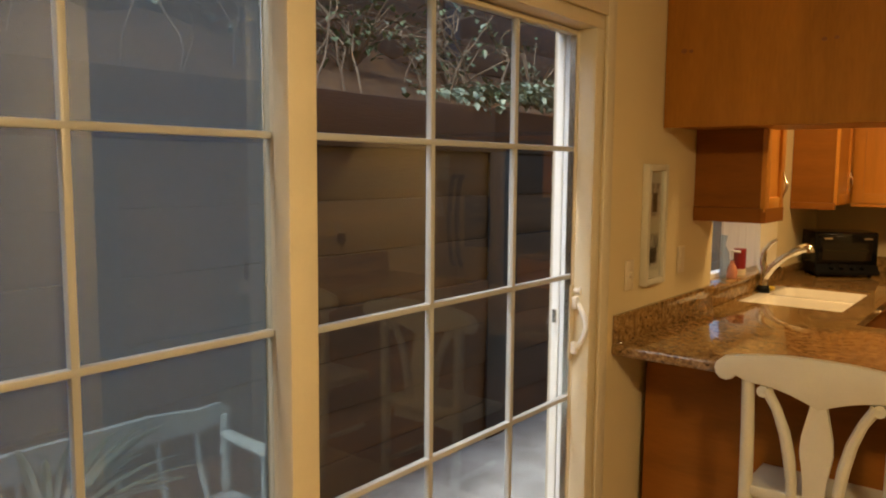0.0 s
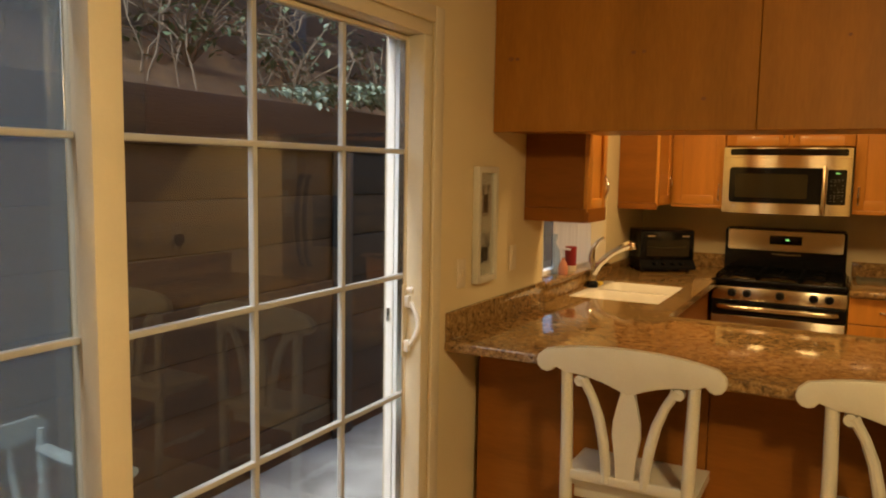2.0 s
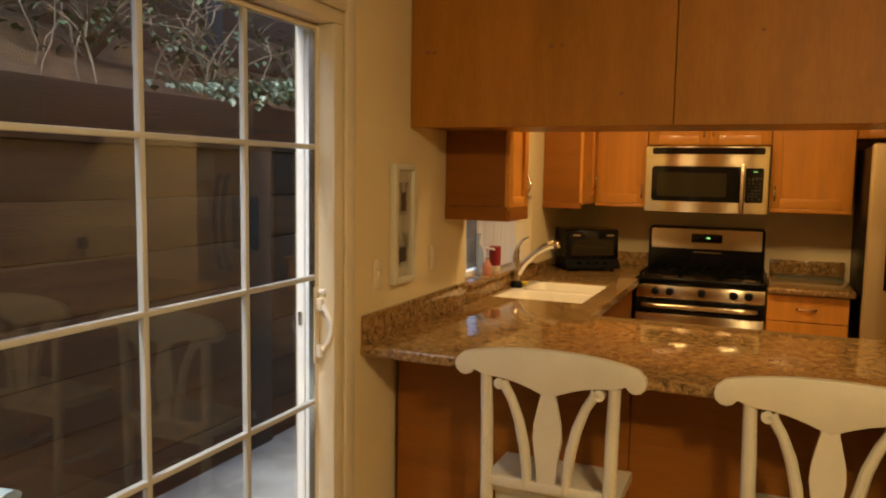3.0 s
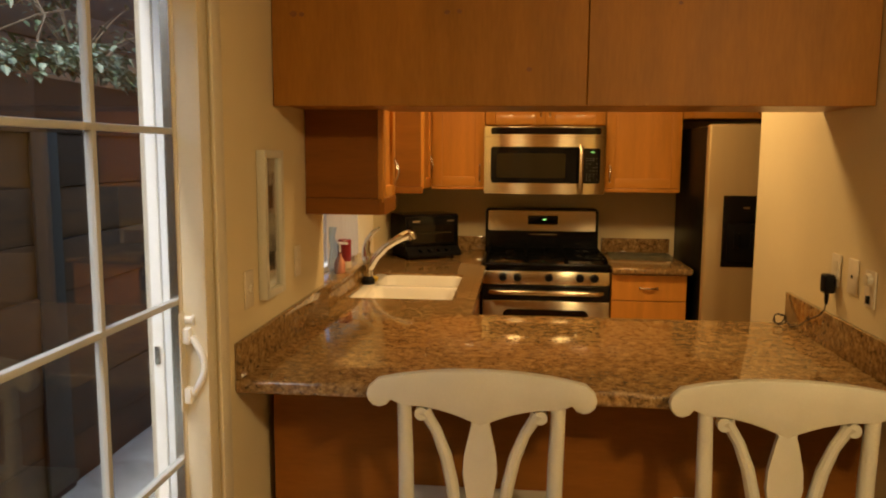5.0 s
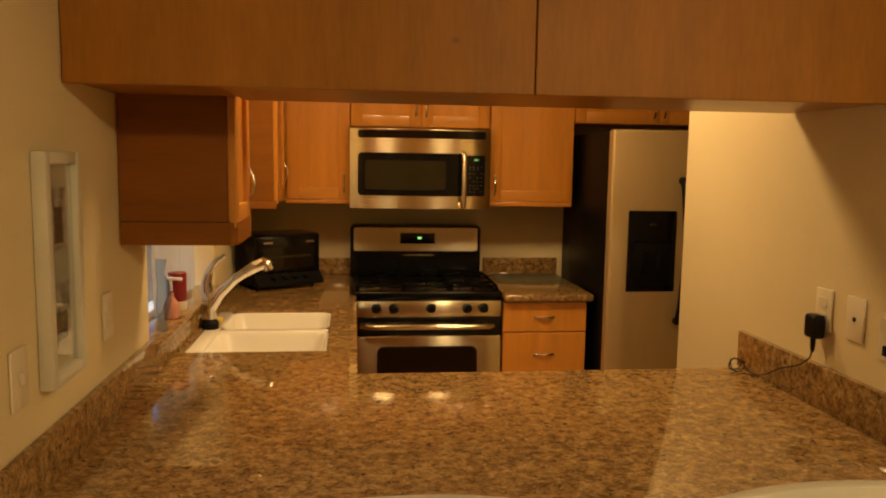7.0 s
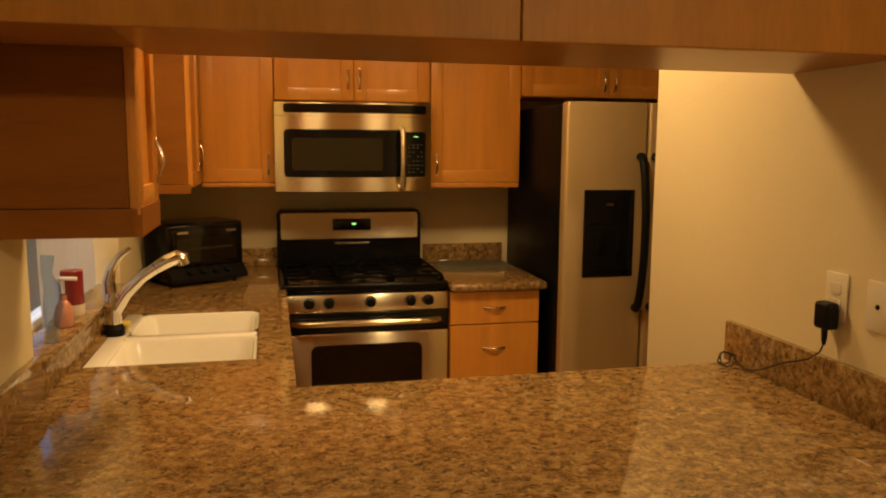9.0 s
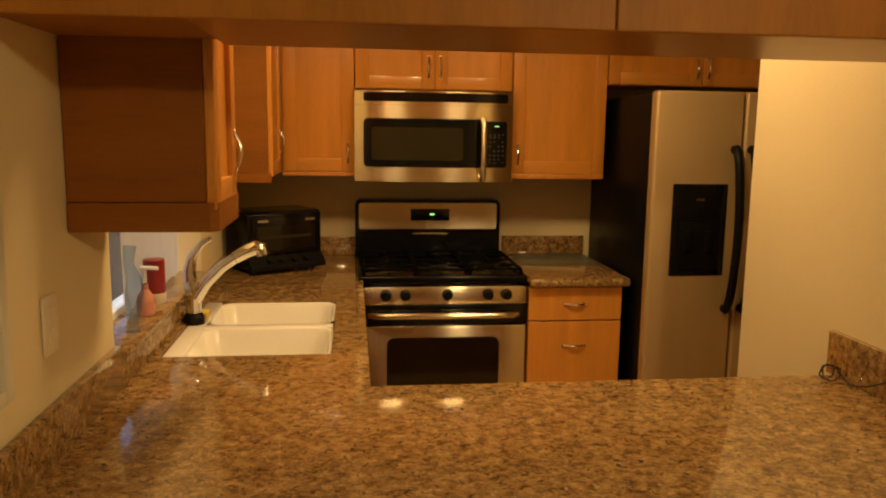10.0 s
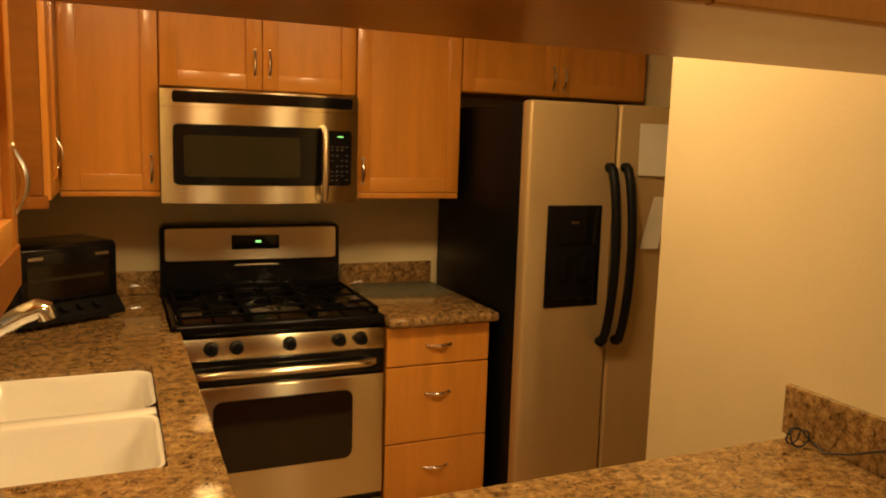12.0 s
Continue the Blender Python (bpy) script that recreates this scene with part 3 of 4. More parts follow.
def sink():
    s = thing("sink", (0.32, 5.86, 0.7), "white double-bowl porcelain sink set in the granite", "sink")
    x0, x1 = 0.096, 0.528
    for y0, y1, nm in ((5.492, 5.848, "front_bowl"), (5.892, 6.228, "back_bowl")):
        bm = bmesh.new()
        rings = []
        for inset, z in ((0.0, 0.9), (0.008, 0.898), (0.014, 0.885), (0.03, 0.73), (0.06, 0.7), (0.15, 0.695)):
            rings.append([bm.verts.new((u, v, z)) for u, v in rounded(x0 + inset, y0 + inset, x1 - inset, y1 - inset, max(0.05 - inset * 0.1, 0.02), 5)])
        for a, b in zip(rings, rings[1:]):
            for k in range(len(a)):
                j = (k + 1) % len(a)
                bm.faces.new((a[k], a[j], b[j], b[k]))
        bm.faces.new(rings[-1])
        bw = part(nm, bm, SINK, s)
        part("drain", lathe(bmesh.new(), (x0 + x1) / 2, (y0 + y1) / 2, [(0.045, 0.6955), (0.045, 0.698), (0.03, 0.699)], 18), CHROME, bw)
    part("deck", boxed(0.042, 5.492, 0.86, 0.1, 6.228, 0.9045, 0.006, 2), SINK, s, "white ledge under the faucet")
    part("divider", boxed(x0 + 0.002, 5.846, 0.8, x1 - 0.002, 5.894, 0.9012, 0.004, 2), SINK, s)


sink()


def faucet():
    f = thing("faucet", (0.06, 5.9, 0.91), "chrome pull-out kitchen faucet with side lever", "faucet")
    part("base", lathe(bmesh.new(), 0.06, 5.9, [(0.034, 0.905), (0.034, 0.93), (0.028, 0.938), (0.026, 0.945)], 20), BLACKM, f, "black base ring")
    part("column", lathe(bmesh.new(), 0.06, 5.9, [(0.026, 0.945), (0.024, 0.99), (0.027, 1.03), (0.023, 1.05)], 20), CHROME, f)
    bm = bmesh.new()
    tube(bm, [(0.063, 5.9, 0.985), (0.1, 5.899, 1.045), (0.155, 5.897, 1.1), (0.2, 5.896, 1.13)], [0.023, 0.0215, 0.0195, 0.019], 14)
    part("spout", bm, CHROME, f)
    bm = bmesh.new()
    tube(bm, [(0.202, 5.896, 1.131), (0.24, 5.895, 1.153), (0.272, 5.894, 1.166), (0.286, 5.894, 1.163), (0.293, 5.894, 1.14)], [0.021, 0.023, 0.024, 0.024, 0.021], 14)
    part("spray_head", bm, CHROME, f)
    bm = bmesh.new()
    tube(bm, [(0.052, 5.9, 1.03), (0.048, 5.9, 1.085), (0.06, 5.9, 1.135), (0.09, 5.9, 1.176), (0.122, 5.9, 1.196)], [0.019, 0.016, 0.012, 0.009, 0.007], 12, flat=1.3)
    part("lever", bm, CHROME, f)


faucet()
single("sponge", boxed(0.045, 5.96, 0.905, 0.09, 6.03, 0.925, 0.005), SPONGE, "yellow sponge behind the faucet", "sponge")


# ---------- range ----------
def kitchen_range():
    r = thing("range", (0.995, 6.97, 0), "stainless steel gas range with black cooktop", "range")
    X0, X1, F = 0.617, 1.377, 6.63
    part("body", boxed(X0, F + 0.03, 0.03, X1, 7.31, 0.885, 0.004), BLACK, r)
    part("cooktop", boxed(X0 - 0.002, F - 0.005, 0.886, X1 + 0.002, 7.25, 0.925, 0.012, 3), COOKTOP, r, "glossy black enamel cooktop")
    bm = boxed(X0, F - 0.005, 0.793, X1, F + 0.03, 0.876, 0.006)
    panel = part("control_panel", bm, STEEL, r)
    for fr in (0.16, 0.275, 0.522, 0.765, 0.875):
        x = X0 + fr * 0.76
        k = bmesh.new()
        tube(k, [(x, F - 0.005, 0.838), (x, F - 0.012, 0.838), (x, F - 0.032, 0.838), (x, F - 0.036, 0.838)], [0.026, 0.023, 0.02, 0.016], 18)
        box(k, x - 0.004, F - 0.042, 0.822, x + 0.004, F - 0.03, 0.862, 0.002)
        part("knob", k, BLACKM, panel, "black burner knob")
    part("upper_band", boxed(X0, F, 0.7, X1, F + 0.03, 0.791, 0.004), BLACK, r, "black band behind the oven handle")
    dr = part("oven_door", boxed(X0, F - 0.012, 0.215, X1, F + 0.029, 0.698, 0.008, 3), STEEL, r)
    w0 = bmesh.new()
    slab(w0, rounded(X0 + 0.125, 0.375, X1 - 0.125, 0.645, 0.035), F - 0.0145, F - 0.011, lambda u, v, d: (u, d, v))
    part("oven_window", w0, DARKGLASS, dr, "dark glass oven window")
    h = bmesh.new()
    tube(h, [(X0 + 0.05, F + 0.005, 0.752), (X0 + 0.052, F - 0.03, 0.752), (X0 + 0.075, F - 0.045, 0.752), *[(X0 + 0.075 + 0.61 * k / 8, F - 0.045 - 0.008 * math.sin(math.pi * k / 8), 0.752) for k in range(1, 8)],
             (X1 - 0.075, F - 0.045, 0.752), (X1 - 0.052, F - 0.03, 0.752), (X1 - 0.05, F + 0.005, 0.752)], 0.0145, 12)
    part("oven_handle", h, STEEL, dr, "steel bar handle")
    part("gap", boxed(X0, F + 0.005, 0.195, X1, F + 0.0295, 0.214), BLACK, r)
    part("drawer", boxed(X0, F - 0.01, 0.05, X1, F + 0.0295, 0.194, 0.006), STEEL, r)
    bg = bmesh.new()
    slab(bg, rounded(X0 - 0.012, 0.9, X1 - 0.02, 1.213, 0.03), 7.215, 7.3, lambda u, v, d: (u, d, v))
    back = part("backguard", bg, BLACK, r, "black backguard")
    bg = bmesh.new()
    slab(bg, rounded(X0 + 0.008, 1.062, X1 - 0.04, 1.196, 0.012), 7.205, 7.216, lambda u, v, d: (u, d, v))
    part("fascia", bg, STEEL, back)
    part("display", boxed(0.889, 7.2, 1.105, 1.089, 7.206, 1.165, 0.002), BLACK, back)
    part("clock", boxed(0.989, 7.198, 1.134, 1.011, 7.2005, 1.142), LEDG, back, "green lit clock digits")
    part("vent_slot", boxed(0.904, 7.212, 1.035, 1.084, 7.2149, 1.04), STEEL, back)
    # five burners under three grates
    for x, y, rad in ((0.78, 6.79, 0.05), (0.78, 7.08, 0.04), (0.997, 6.94, 0.055), (1.215, 6.79, 0.045), (1.215, 7.08, 0.05)):
        part("burner", lathe(bmesh.new(), x, y, [(rad * 1.1, 0.926), (rad * 1.1, 0.929), (rad * 0.8, 0.932), (rad * 0.8, 0.938), (rad * 0.65, 0.94)], 18), IRON, r)
        part("burner_ring", lathe(bmesh.new(), x, y, [(rad * 1.3, 0.9255), (rad * 1.3, 0.927), (rad * 1.15, 0.928)], 18), NICKEL, r)
    for x0, x1 in ((0.64, 0.872), (0.882, 1.112), (1.122, 1.355)):
        g = bmesh.new()
        y0, y1, z = 6.67, 7.19, 0.95
        xm = (x0 + x1) / 2
        for a, b in (((x0, y0), (x1, y0)), ((x0, y1), (x1, y1)), ((x0, y0), (x0, y1)), ((x1, y0), (x1, y1)), ((x0, 6.93), (x1, 6.93)), ((xm, y0), (xm, 6.75)), ((xm, 6.84), (xm, 7.03)), ((xm, 7.12), (xm, y1)),
                     ((x0, 6.79), (x0 + 0.07, 6.79)), ((x1 - 0.07, 6.79), (x1, 6.79)), ((x0, 7.08), (x0 + 0.07, 7.08)), ((x1 - 0.07, 7.08), (x1, 7.08))):
            box(g, min(a[0], b[0]) - 0.006, min(a[1], b[1]) - 0.006, z - 0.01, max(a[0], b[0]) + 0.006, max(a[1], b[1]) + 0.006, z, 0.002, 1)
        for x in (x0, x1):
            for y in (y0, y1):
                box(g, x - 0.008, y - 0.008, 0.925, x + 0.008, y + 0.008, z - 0.01, 0.002, 1)
        part("grate", g, IRON, r, "cast iron pan grate")


kitchen_range()


# ---------- microwave ----------
def microwave():
    m = thing("microwave", (0.98, 7.13, 1.322), "stainless over-the-range microwave with black window", "microwave")
    X0, X1, Z0, Z1, F = 0.603, 1.356, 1.322, 1.748, 6.945

    def U(f):
        return X0 + f * (X1 - X0)

    def V(f):
        return Z1 - f * (Z1 - Z0)

    part("body", boxed(X0, F + 0.02, Z0 + 0.01, X1, YB - 0.003, Z1, 0.004), BLACKM, m)

    def bow(u):
        return F - 0.045 * (1 - (2 * (u - X0) / (X1 - X0) - 1) ** 2)

    def curved(u0, u1, v0, v1, out, deep, n=16, r=0.0):
        bm = bmesh.new()
        rows = []
        low, high = v0, v1
        turn = [r * (1 - math.cos(math.radians(a))) for a in (0, 20, 40, 60, 75, 90)] if r else [0]
        us = [u0 + d for d in turn] + [u0 + r + (u1 - u0 - 2 * r) * k / n for k in range(1, n)] + [u1 - d for d in turn[::-1]]
        for u in us:
            e = max(0, r - min(u - u0, u1 - u))
            cut = (r - math.sqrt(max(0, r * r - e * e))) * 0.98
            v0, v1 = low + cut, high - cut
            y = bow(u)
            rows.append([bm.verts.new((u, yy, z)) for yy, z in ((y + deep, v0), (y - out, v0 + 0.002), (y - out, v1 - 0.002), (y + deep, v1))])
        for a, b in zip(rows, rows[1:]):
            for k in range(4):
                bm.faces.new((a[k], a[(k + 1) % 4], b[(k + 1) % 4], b[k]))
        bm.faces.new(rows[0])
        bm.faces.new(rows[-1][::-1])
        return bm

    part("front", curved(X0, X1, Z0, Z1 - 0.001, 0, 0.045), STEEL, m)
    top = part("top_grille", curved(X0 + 0.001, X1 - 0.001, V(0.16), Z1 - 0.002, 0.0015, 0.0), STEEL, m)
    part("vent", curved(U(0.055), U(0.965), V(0.128), V(0.02), 0.003, 0.005, r=0.012), BLACK, top, "black louvred vent")
    for f in (0.045, 0.07, 0.095):
        part("louvre", curved(U(0.06), U(0.96), V(f + 0.008), V(f), 0.007, 0.003), BLACK, top)
    door = part("door_frame", curved(U(0.055), U(0.803), V(0.84), V(0.3), 0.003, 0.005, r=0.022), BLACK, m, "black glass door frame")
    part("window", curved(U(0.105), U(0.675), V(0.765), V(0.395), 0.0042, 0.0, r=0.015), MESHGLASS, door, "brownish perforated window")
    pan = part("control_panel", curved(U(0.822), U(0.962), V(0.84), V(0.32), 0.003, 0.005, r=0.012), BLACK, m, "black keypad panel")
    part("clock", curved(U(0.88), U(0.912), V(0.385), V(0.37), 0.0045, 0.0), LEDG, pan, "green lit clock digits")
    bm = bmesh.new()
    for row, f in enumerate((0.47, 0.5, 0.55, 0.6, 0.65, 0.7, 0.74, 0.78)):
        for c in range(4):
            if (row + c) % 5 != 4:
                u = U(0.845 + 0.028 * c)
                y = bow(u) - 0.0036
                box(bm, u, y - 0.0005, V(f) - 0.0018, u + 0.009, y, V(f) + 0.001)
    tagged(part("key_print", bm, KEYPRINT, pan, "pale key legends"), kind="stuff")
    u = U(0.8)
    h = bmesh.new()
    y = bow(u)
    tube(h, [(u, y + 0.004, V(0.3)), (u, y - 0.03, V(0.315)), (u, y - 0.042, V(0.38)), (u, y - 0.048, V(0.62)), (u, y - 0.042, V(0.88)), (u, y - 0.03, V(0.95)), (u, y + 0.004, V(0.965))], 0.0145, 12)
    part("handle", h, STEEL, m, "curved steel handle")
    part("badge", curved(U(0.085), U(0.115), V(0.9), V(0.875), 0.002, 0.0), CHROME, m)
    part("underside", boxed(X0 + 0.02, F + 0.03, Z0 + 0.003, X1 - 0.02, YB - 0.02, Z0 + 0.009), BLACKM, m)


microwave()


# ---------- refrigerator ----------
def refrigerator():
    f = thing("refrigerator", (2.34, 6.9, 0), "side-by-side refrigerator with satin steel doors and black sides", "refrigerator")
    X0, X1, F = 1.866, 2.775, 6.44
    part("body", boxed(X0 + 0.004, F + 0.075, 0.02, X1 - 0.004, 7.31, 1.735, 0.008), FRIDGE_SIDE, f, "black textured cabinet")
    for x0, x1 in ((X0, 2.258), (2.266, X1)):
        d = part("door", boxed(x0, F, 0.09, x1, F + 0.068, 1.745, 0.014, 3), FRIDGE, f)
        if x0 == X0:
            disp = part("dispenser", boxed(1.958, F - 0.004, 0.952, 2.205, F + 0.004, 1.352, 0.005), BLACK, d, "black water and ice dispenser")
            bm = boxed(1.985, F - 0.006, 0.985, 2.18, F - 0.003, 1.2, 0.006)
            part("recess", bm, BLACKM, disp)
            part("lever", boxed(2.02, F - 0.016, 1.06, 2.05, F - 0.005, 1.15, 0.003), BLACKM, disp)
            part("lever", boxed(2.11, F - 0.016, 1.06, 2.14, F - 0.005, 1.15, 0.003), BLACKM, disp)
            part("mark", boxed(2.065, F - 0.0055, 1.28, 2.1, F - 0.0045, 1.29), NICKEL, disp)
        hx = 2.224 if x0 == X0 else 2.298
        h = bmesh.new()
        bow = [(hx, F - 0.03 - 0.05 * math.sin(math.pi * k / 12) ** 0.7, 1.492 - 0.68 * k / 12) for k in range(13)]
        tube(h, [(hx, F + 0.004, 1.5), (hx, F - 0.018, 1.5), *bow, (hx, F - 0.018, 0.804), (hx, F + 0.004, 0.804)], [0.019, 0.02, *[0.0185] * 13, 0.02, 0.019], 12)
        part("handle", h, BLACKM, d, "black bowed handle")
    part("kick_plate", boxed(X0 + 0.01, F + 0.05, 0.0, X1 - 0.01, F + 0.075, 0.085), BLACKM, f)


refrigerator()


def fridge_note(u0, v0, u1, v1, tilt, label):
    bm, n = bmesh.new(), 8
    g = [[None] * (n + 1) for _ in range(n + 1)]
    for i in range(n + 1):
        for j in range(n + 1):
            g[i][j] = bm.verts.new((u0 + (u1 - u0) * i / n + tilt * j / n, 6.4375 - 0.014 * (1 - j / n) ** 2 * (0.3 + i / n) - 0.001, v0 + (v1 - v0) * j / n))
    for i in range(n):
        for j in range(n):
            bm.faces.new((g[i][j], g[i + 1][j], g[i + 1][j + 1], g[i][j + 1]))
    r = bmesh.ops.extrude_face_region(bm, geom=bm.faces[:])
    bmesh.ops.translate(bm, verts=[v for v in r["geom"] if isinstance(v, bmesh.types.BMVert)], vec=(0, -0.0008, 0))
    return single("note", bm, PAPER, label, "paper")


fridge_note(2.36, 1.47, 2.6, 1.675, 0.0, "cream paper sheet fixed to the refrigerator door")
fridge_note(2.39, 1.175, 2.47, 1.385, 0.06, "tilted curling paper note on the refrigerator door")


# ---------- counter things ----------
def toaster_oven():
    m = Matrix.Translation((0.285, 6.845, 0)) @ Matrix.Rotation(radians(31), 4, "Z")
    t = thing("toaster_oven", (0.285, 6.9, 0.911), "black countertop toaster oven with glass door", "toaster oven")

    def put(name, bm, material, parent, label=""):
        bm.transform(m)
        return part(name, bm, material, parent, label)

    W, D = 0.185, 0.28
    body = bmesh.new()
    slab(body, [(0.0, 0.928), (0.0, 1.18), (0.02, 1.19), (D - 0.03, 1.19), (D, 1.16), (D, 0.928)], -W, W, lambda a, z, d: (d, a, z))
    bmesh.ops.bevel(body, geom=body.edges[:], offset=0.006, segments=2, profile=0.5, affect="EDGES")
    put("body", body, BLACK, t)
    door = put("door", boxed(-W + 0.02, -0.012, 1.0, W - 0.02, 0.0, 1.165, 0.004), BLACK, t, "dark glass door")
    put("glass", boxed(-W + 0.04, -0.0145, 1.015, W - 0.04, -0.0115, 1.125), DARKGLASS, door)
    put("rack", boxed(-W + 0.05, -0.016, 1.07, W - 0.06, -0.0148, 1.082), MESHGLASS, door)
    for x in (-W + 0.045, W - 0.09):
        put("hinge_mark", boxed(x, -0.0155, 1.145, x + 0.05, -0.0118, 1.155), NICKEL, door)
    ramp = bmesh.new()
    slab(ramp, [(0.0, 0.99), (-0.045, 0.945), (-0.045, 0.928), (0.0, 0.928)], -W, W, lambda a, z, d: (d, a, z))
    cp = put("control_strip", ramp, BLACKM, t)
    for x in (-0.09, -0.03, 0.03, 0.09):
        k = bmesh.new()
        tube(k, [(x, -0.02, 0.966), (x, -0.035, 0.98)], 0.016, 12)
        put("knob", k, BLACKM, cp)
    for x in (-W + 0.03, W - 0.03):
        for y in (0.03, D - 0.03):
            k = bmesh.new()
            tube(k, [(x, y, 0.9105), (x, y, 0.93)], 0.012, 10)
            put("foot", k, BLACKM, t)


toaster_oven()


def sill_things():
    S = 1.0045
    j = thing("candle_jar", (-0.035, 5.78, S), "dark red candle in a glass jar with pale base", "candle")
    part("wax", lathe(bmesh.new(), -0.035, 5.78, [(0.032, S + 0.035), (0.033, S + 0.04), (0.033, S + 0.14), (0.03, S + 0.143)], 18), RED, j)
    part("base", lathe(bmesh.new(), -0.035, 5.78, [(0.032, S), (0.034, S + 0.004), (0.034, S + 0.0345)], 18), MOUNT, j)
    s = thing("soap_dispenser", (-0.02, 5.61, S), "clear pump bottle of pink liquid soap", "soap")
    b = part("bottle", lathe(bmesh.new(), -0.02, 5.61, [(0.022, S), (0.026, S + 0.005), (0.027, S + 0.04), (0.022, S + 0.062), (0.01, S + 0.08), (0.01, S + 0.095)], 18), SOAP, s)
    pm = bmesh.new()
    tube(pm, [(-0.02, 5.61, S + 0.1), (-0.02, 5.61, S + 0.14)], 0.006, 10)
    tube(pm, [(-0.03, 5.61, S + 0.145), (0.02, 5.61, S + 0.142)], 0.006, 8)
    part("pump", pm, JAMB, b)
    v = thing("glass_vase", (-0.005, 5.42, S), "tall twisted clear blue glass vase on the sill", "vase")
    bm = bmesh.new()
    tube(bm, [(-0.005, 5.42, S), (-0.005, 5.42, S + 0.02), (-0.006, 5.425, S + 0.05), (-0.002, 5.435, S + 0.1), (0.0, 5.425, S + 0.15), (-0.008, 5.41, S + 0.19), (-0.004, 5.415, S + 0.24)],
         [0.018, 0.014, 0.02, 0.024, 0.02, 0.013, 0.017], 14)
    part("body", bm, VASE, v)


sill_things()
single("cutting_board", boxed(1.42, 6.97, 0.9165, 1.815, 7.26, 0.9225, 0.002), BOARDGLASS, "greenish glass cutting board lying on the granite", "cutting board")


# ---------- wall things ----------
def picture():
    p = thing("picture", (0.002, 4.52, 1.1), "narrow white picture frame with two small prints", "picture")
    y0, y1, z0, z1, w0 = 4.403, 4.598, 1.105, 1.585, 0.026
    for a in ((y0, z0, y0 + w0, z1), (y1 - w0, z0, y1, z1), (y0 + w0, z0, y1 - w0, z0 + w0), (y0 + w0, z1 - w0, y1 - w0, z1)):
        part("frame_bar", boxed(0.001, a[0], a[1], 0.03, a[2], a[3], 0.003), CHAIR, p)
    mt = part("mount", boxed(0.001, y0 + w0, z0 + w0, 0.012, y1 - w0, z1 - w0), MOUNT, p)
    part("print", boxed(0.012, 4.452, 1.38, 0.0135, 4.55, 1.51), PRINT, mt)
    part("print", boxed(0.012, 4.452, 1.18, 0.0135, 4.55, 1.31), PRINT, mt)
    bm = boxed(0.0135, 4.48, 1.395, 0.0142, 4.522, 1.47)
    part("figure", bm, PRINT2, mt)
    part("figure", boxed(0.0135, 4.47, 1.19, 0.0142, 4.53, 1.25), PRINT2, mt)
    g = part("glass", boxed(0.0165, y0 + w0, z0 + w0, 0.018, y1 - w0, z1 - w0), PANE, p)
    g.visible_shadow = False


picture()


def wall_plate(x, y, z, label, kind, side=1):
    """side: the way along x that it faces."""
    t = thing("wall_plate", (x, y, z), label, kind, "wall plates")
    a, b = sorted((x, x + side * 0.006))
    part("plate", boxed(a, y - 0.036, z - 0.058, b, y + 0.036, z + 0.058, 0.0025), PLATE, t)
    return t


def socket_face(t, x, y, z, side):
    for dz in (-0.02, 0.02):
        bm = bmesh.new()
        slab(bm, rounded(y - 0.017, z + dz - 0.014, y + 0.017, z + dz + 0.014, 0.008), x + side * 0.006, x + side * 0.0085, lambda u, v, d: (d, u, v))
        part("socket", bm, PLATE, t)


xr = XR - 0.001
a = wall_plate(xr, 4.79, 1.185, "ivory wall outlet with a plugged-in adapter", "outlet", -1)
socket_face(a, xr, 4.79, 1.185, -1)
b = wall_plate(xr, 4.655, 1.185, "ivory phone jack plate on the wall", "wall plate", -1)
k = bmesh.new()
tube(k, [(xr - 0.006, 4.655, 1.185), (xr - 0.008, 4.655, 1.185)], 0.006, 10)
part("jack", k, BLACKM, b)
c = wall_plate(xr, 4.525, 1.165, "ivory switch plate with round dimmer knob", "switch", -1)
k = bmesh.new()
tube(k, [(xr - 0.006, 4.525, 1.195), (xr - 0.02, 4.525, 1.195)], [0.022, 0.018], 18)
part("knob", k, PLATE, c)
part("toggle", boxed(xr - 0.014, 4.517, 1.12, xr - 0.006, 4.533, 1.145, 0.002), BLACKM, c)
e = wall_plate(0.001, 4.83, 1.175, "ivory wall outlet over the backsplash", "outlet", 1)
socket_face(e, 0.001, 4.83, 1.175, 1)
e = wall_plate(0.001, 4.305, 1.16, "ivory light switch beside the patio door", "switch", 1)
part("toggle", boxed(0.007, 4.297, 1.15, 0.016, 4.313, 1.172, 0.002), PLATE, e)

ad = thing("power_adapter", (1.897, 4.79, 1.13), "black plug-in power adapter with coiled cable", "adapter")
part("body", boxed(1.88, 4.764, 1.105, 1.9175, 4.816, 1.172, 0.01, 3), BLACKM, ad)
bm = bmesh.new()
tube(bm, [(1.897, 4.79, 1.107), (1.897, 4.79, 1.08), (1.897, 4.79, 1.065)], [0.008, 0.007, 0.004], 10)
part("strain_relief", bm, BLACKM, ad)
bm = bmesh.new()
pts = [(1.897, 4.79, 1.068), (1.897, 4.8, 1.045), (1.895, 4.84, 1.015), (1.892, 4.93, 0.98), (1.89, 5.02, 0.935), (1.887, 5.08, 0.915)]
pts += [(1.86 + (0.022 + 0.003 * math.sin(2.3 * k)) * math.cos(q), 5.13 + 0.016 * math.sin(q * 0.31), 0.937 + (0.02 + 0.003 * math.cos(1.7 * k)) * math.sin(q)) for k, q in enumerate(0.6 * j for j in range(25))]
tube(bm, pts, 0.0023, 7)
part("cable", bm, CABLE, ad)


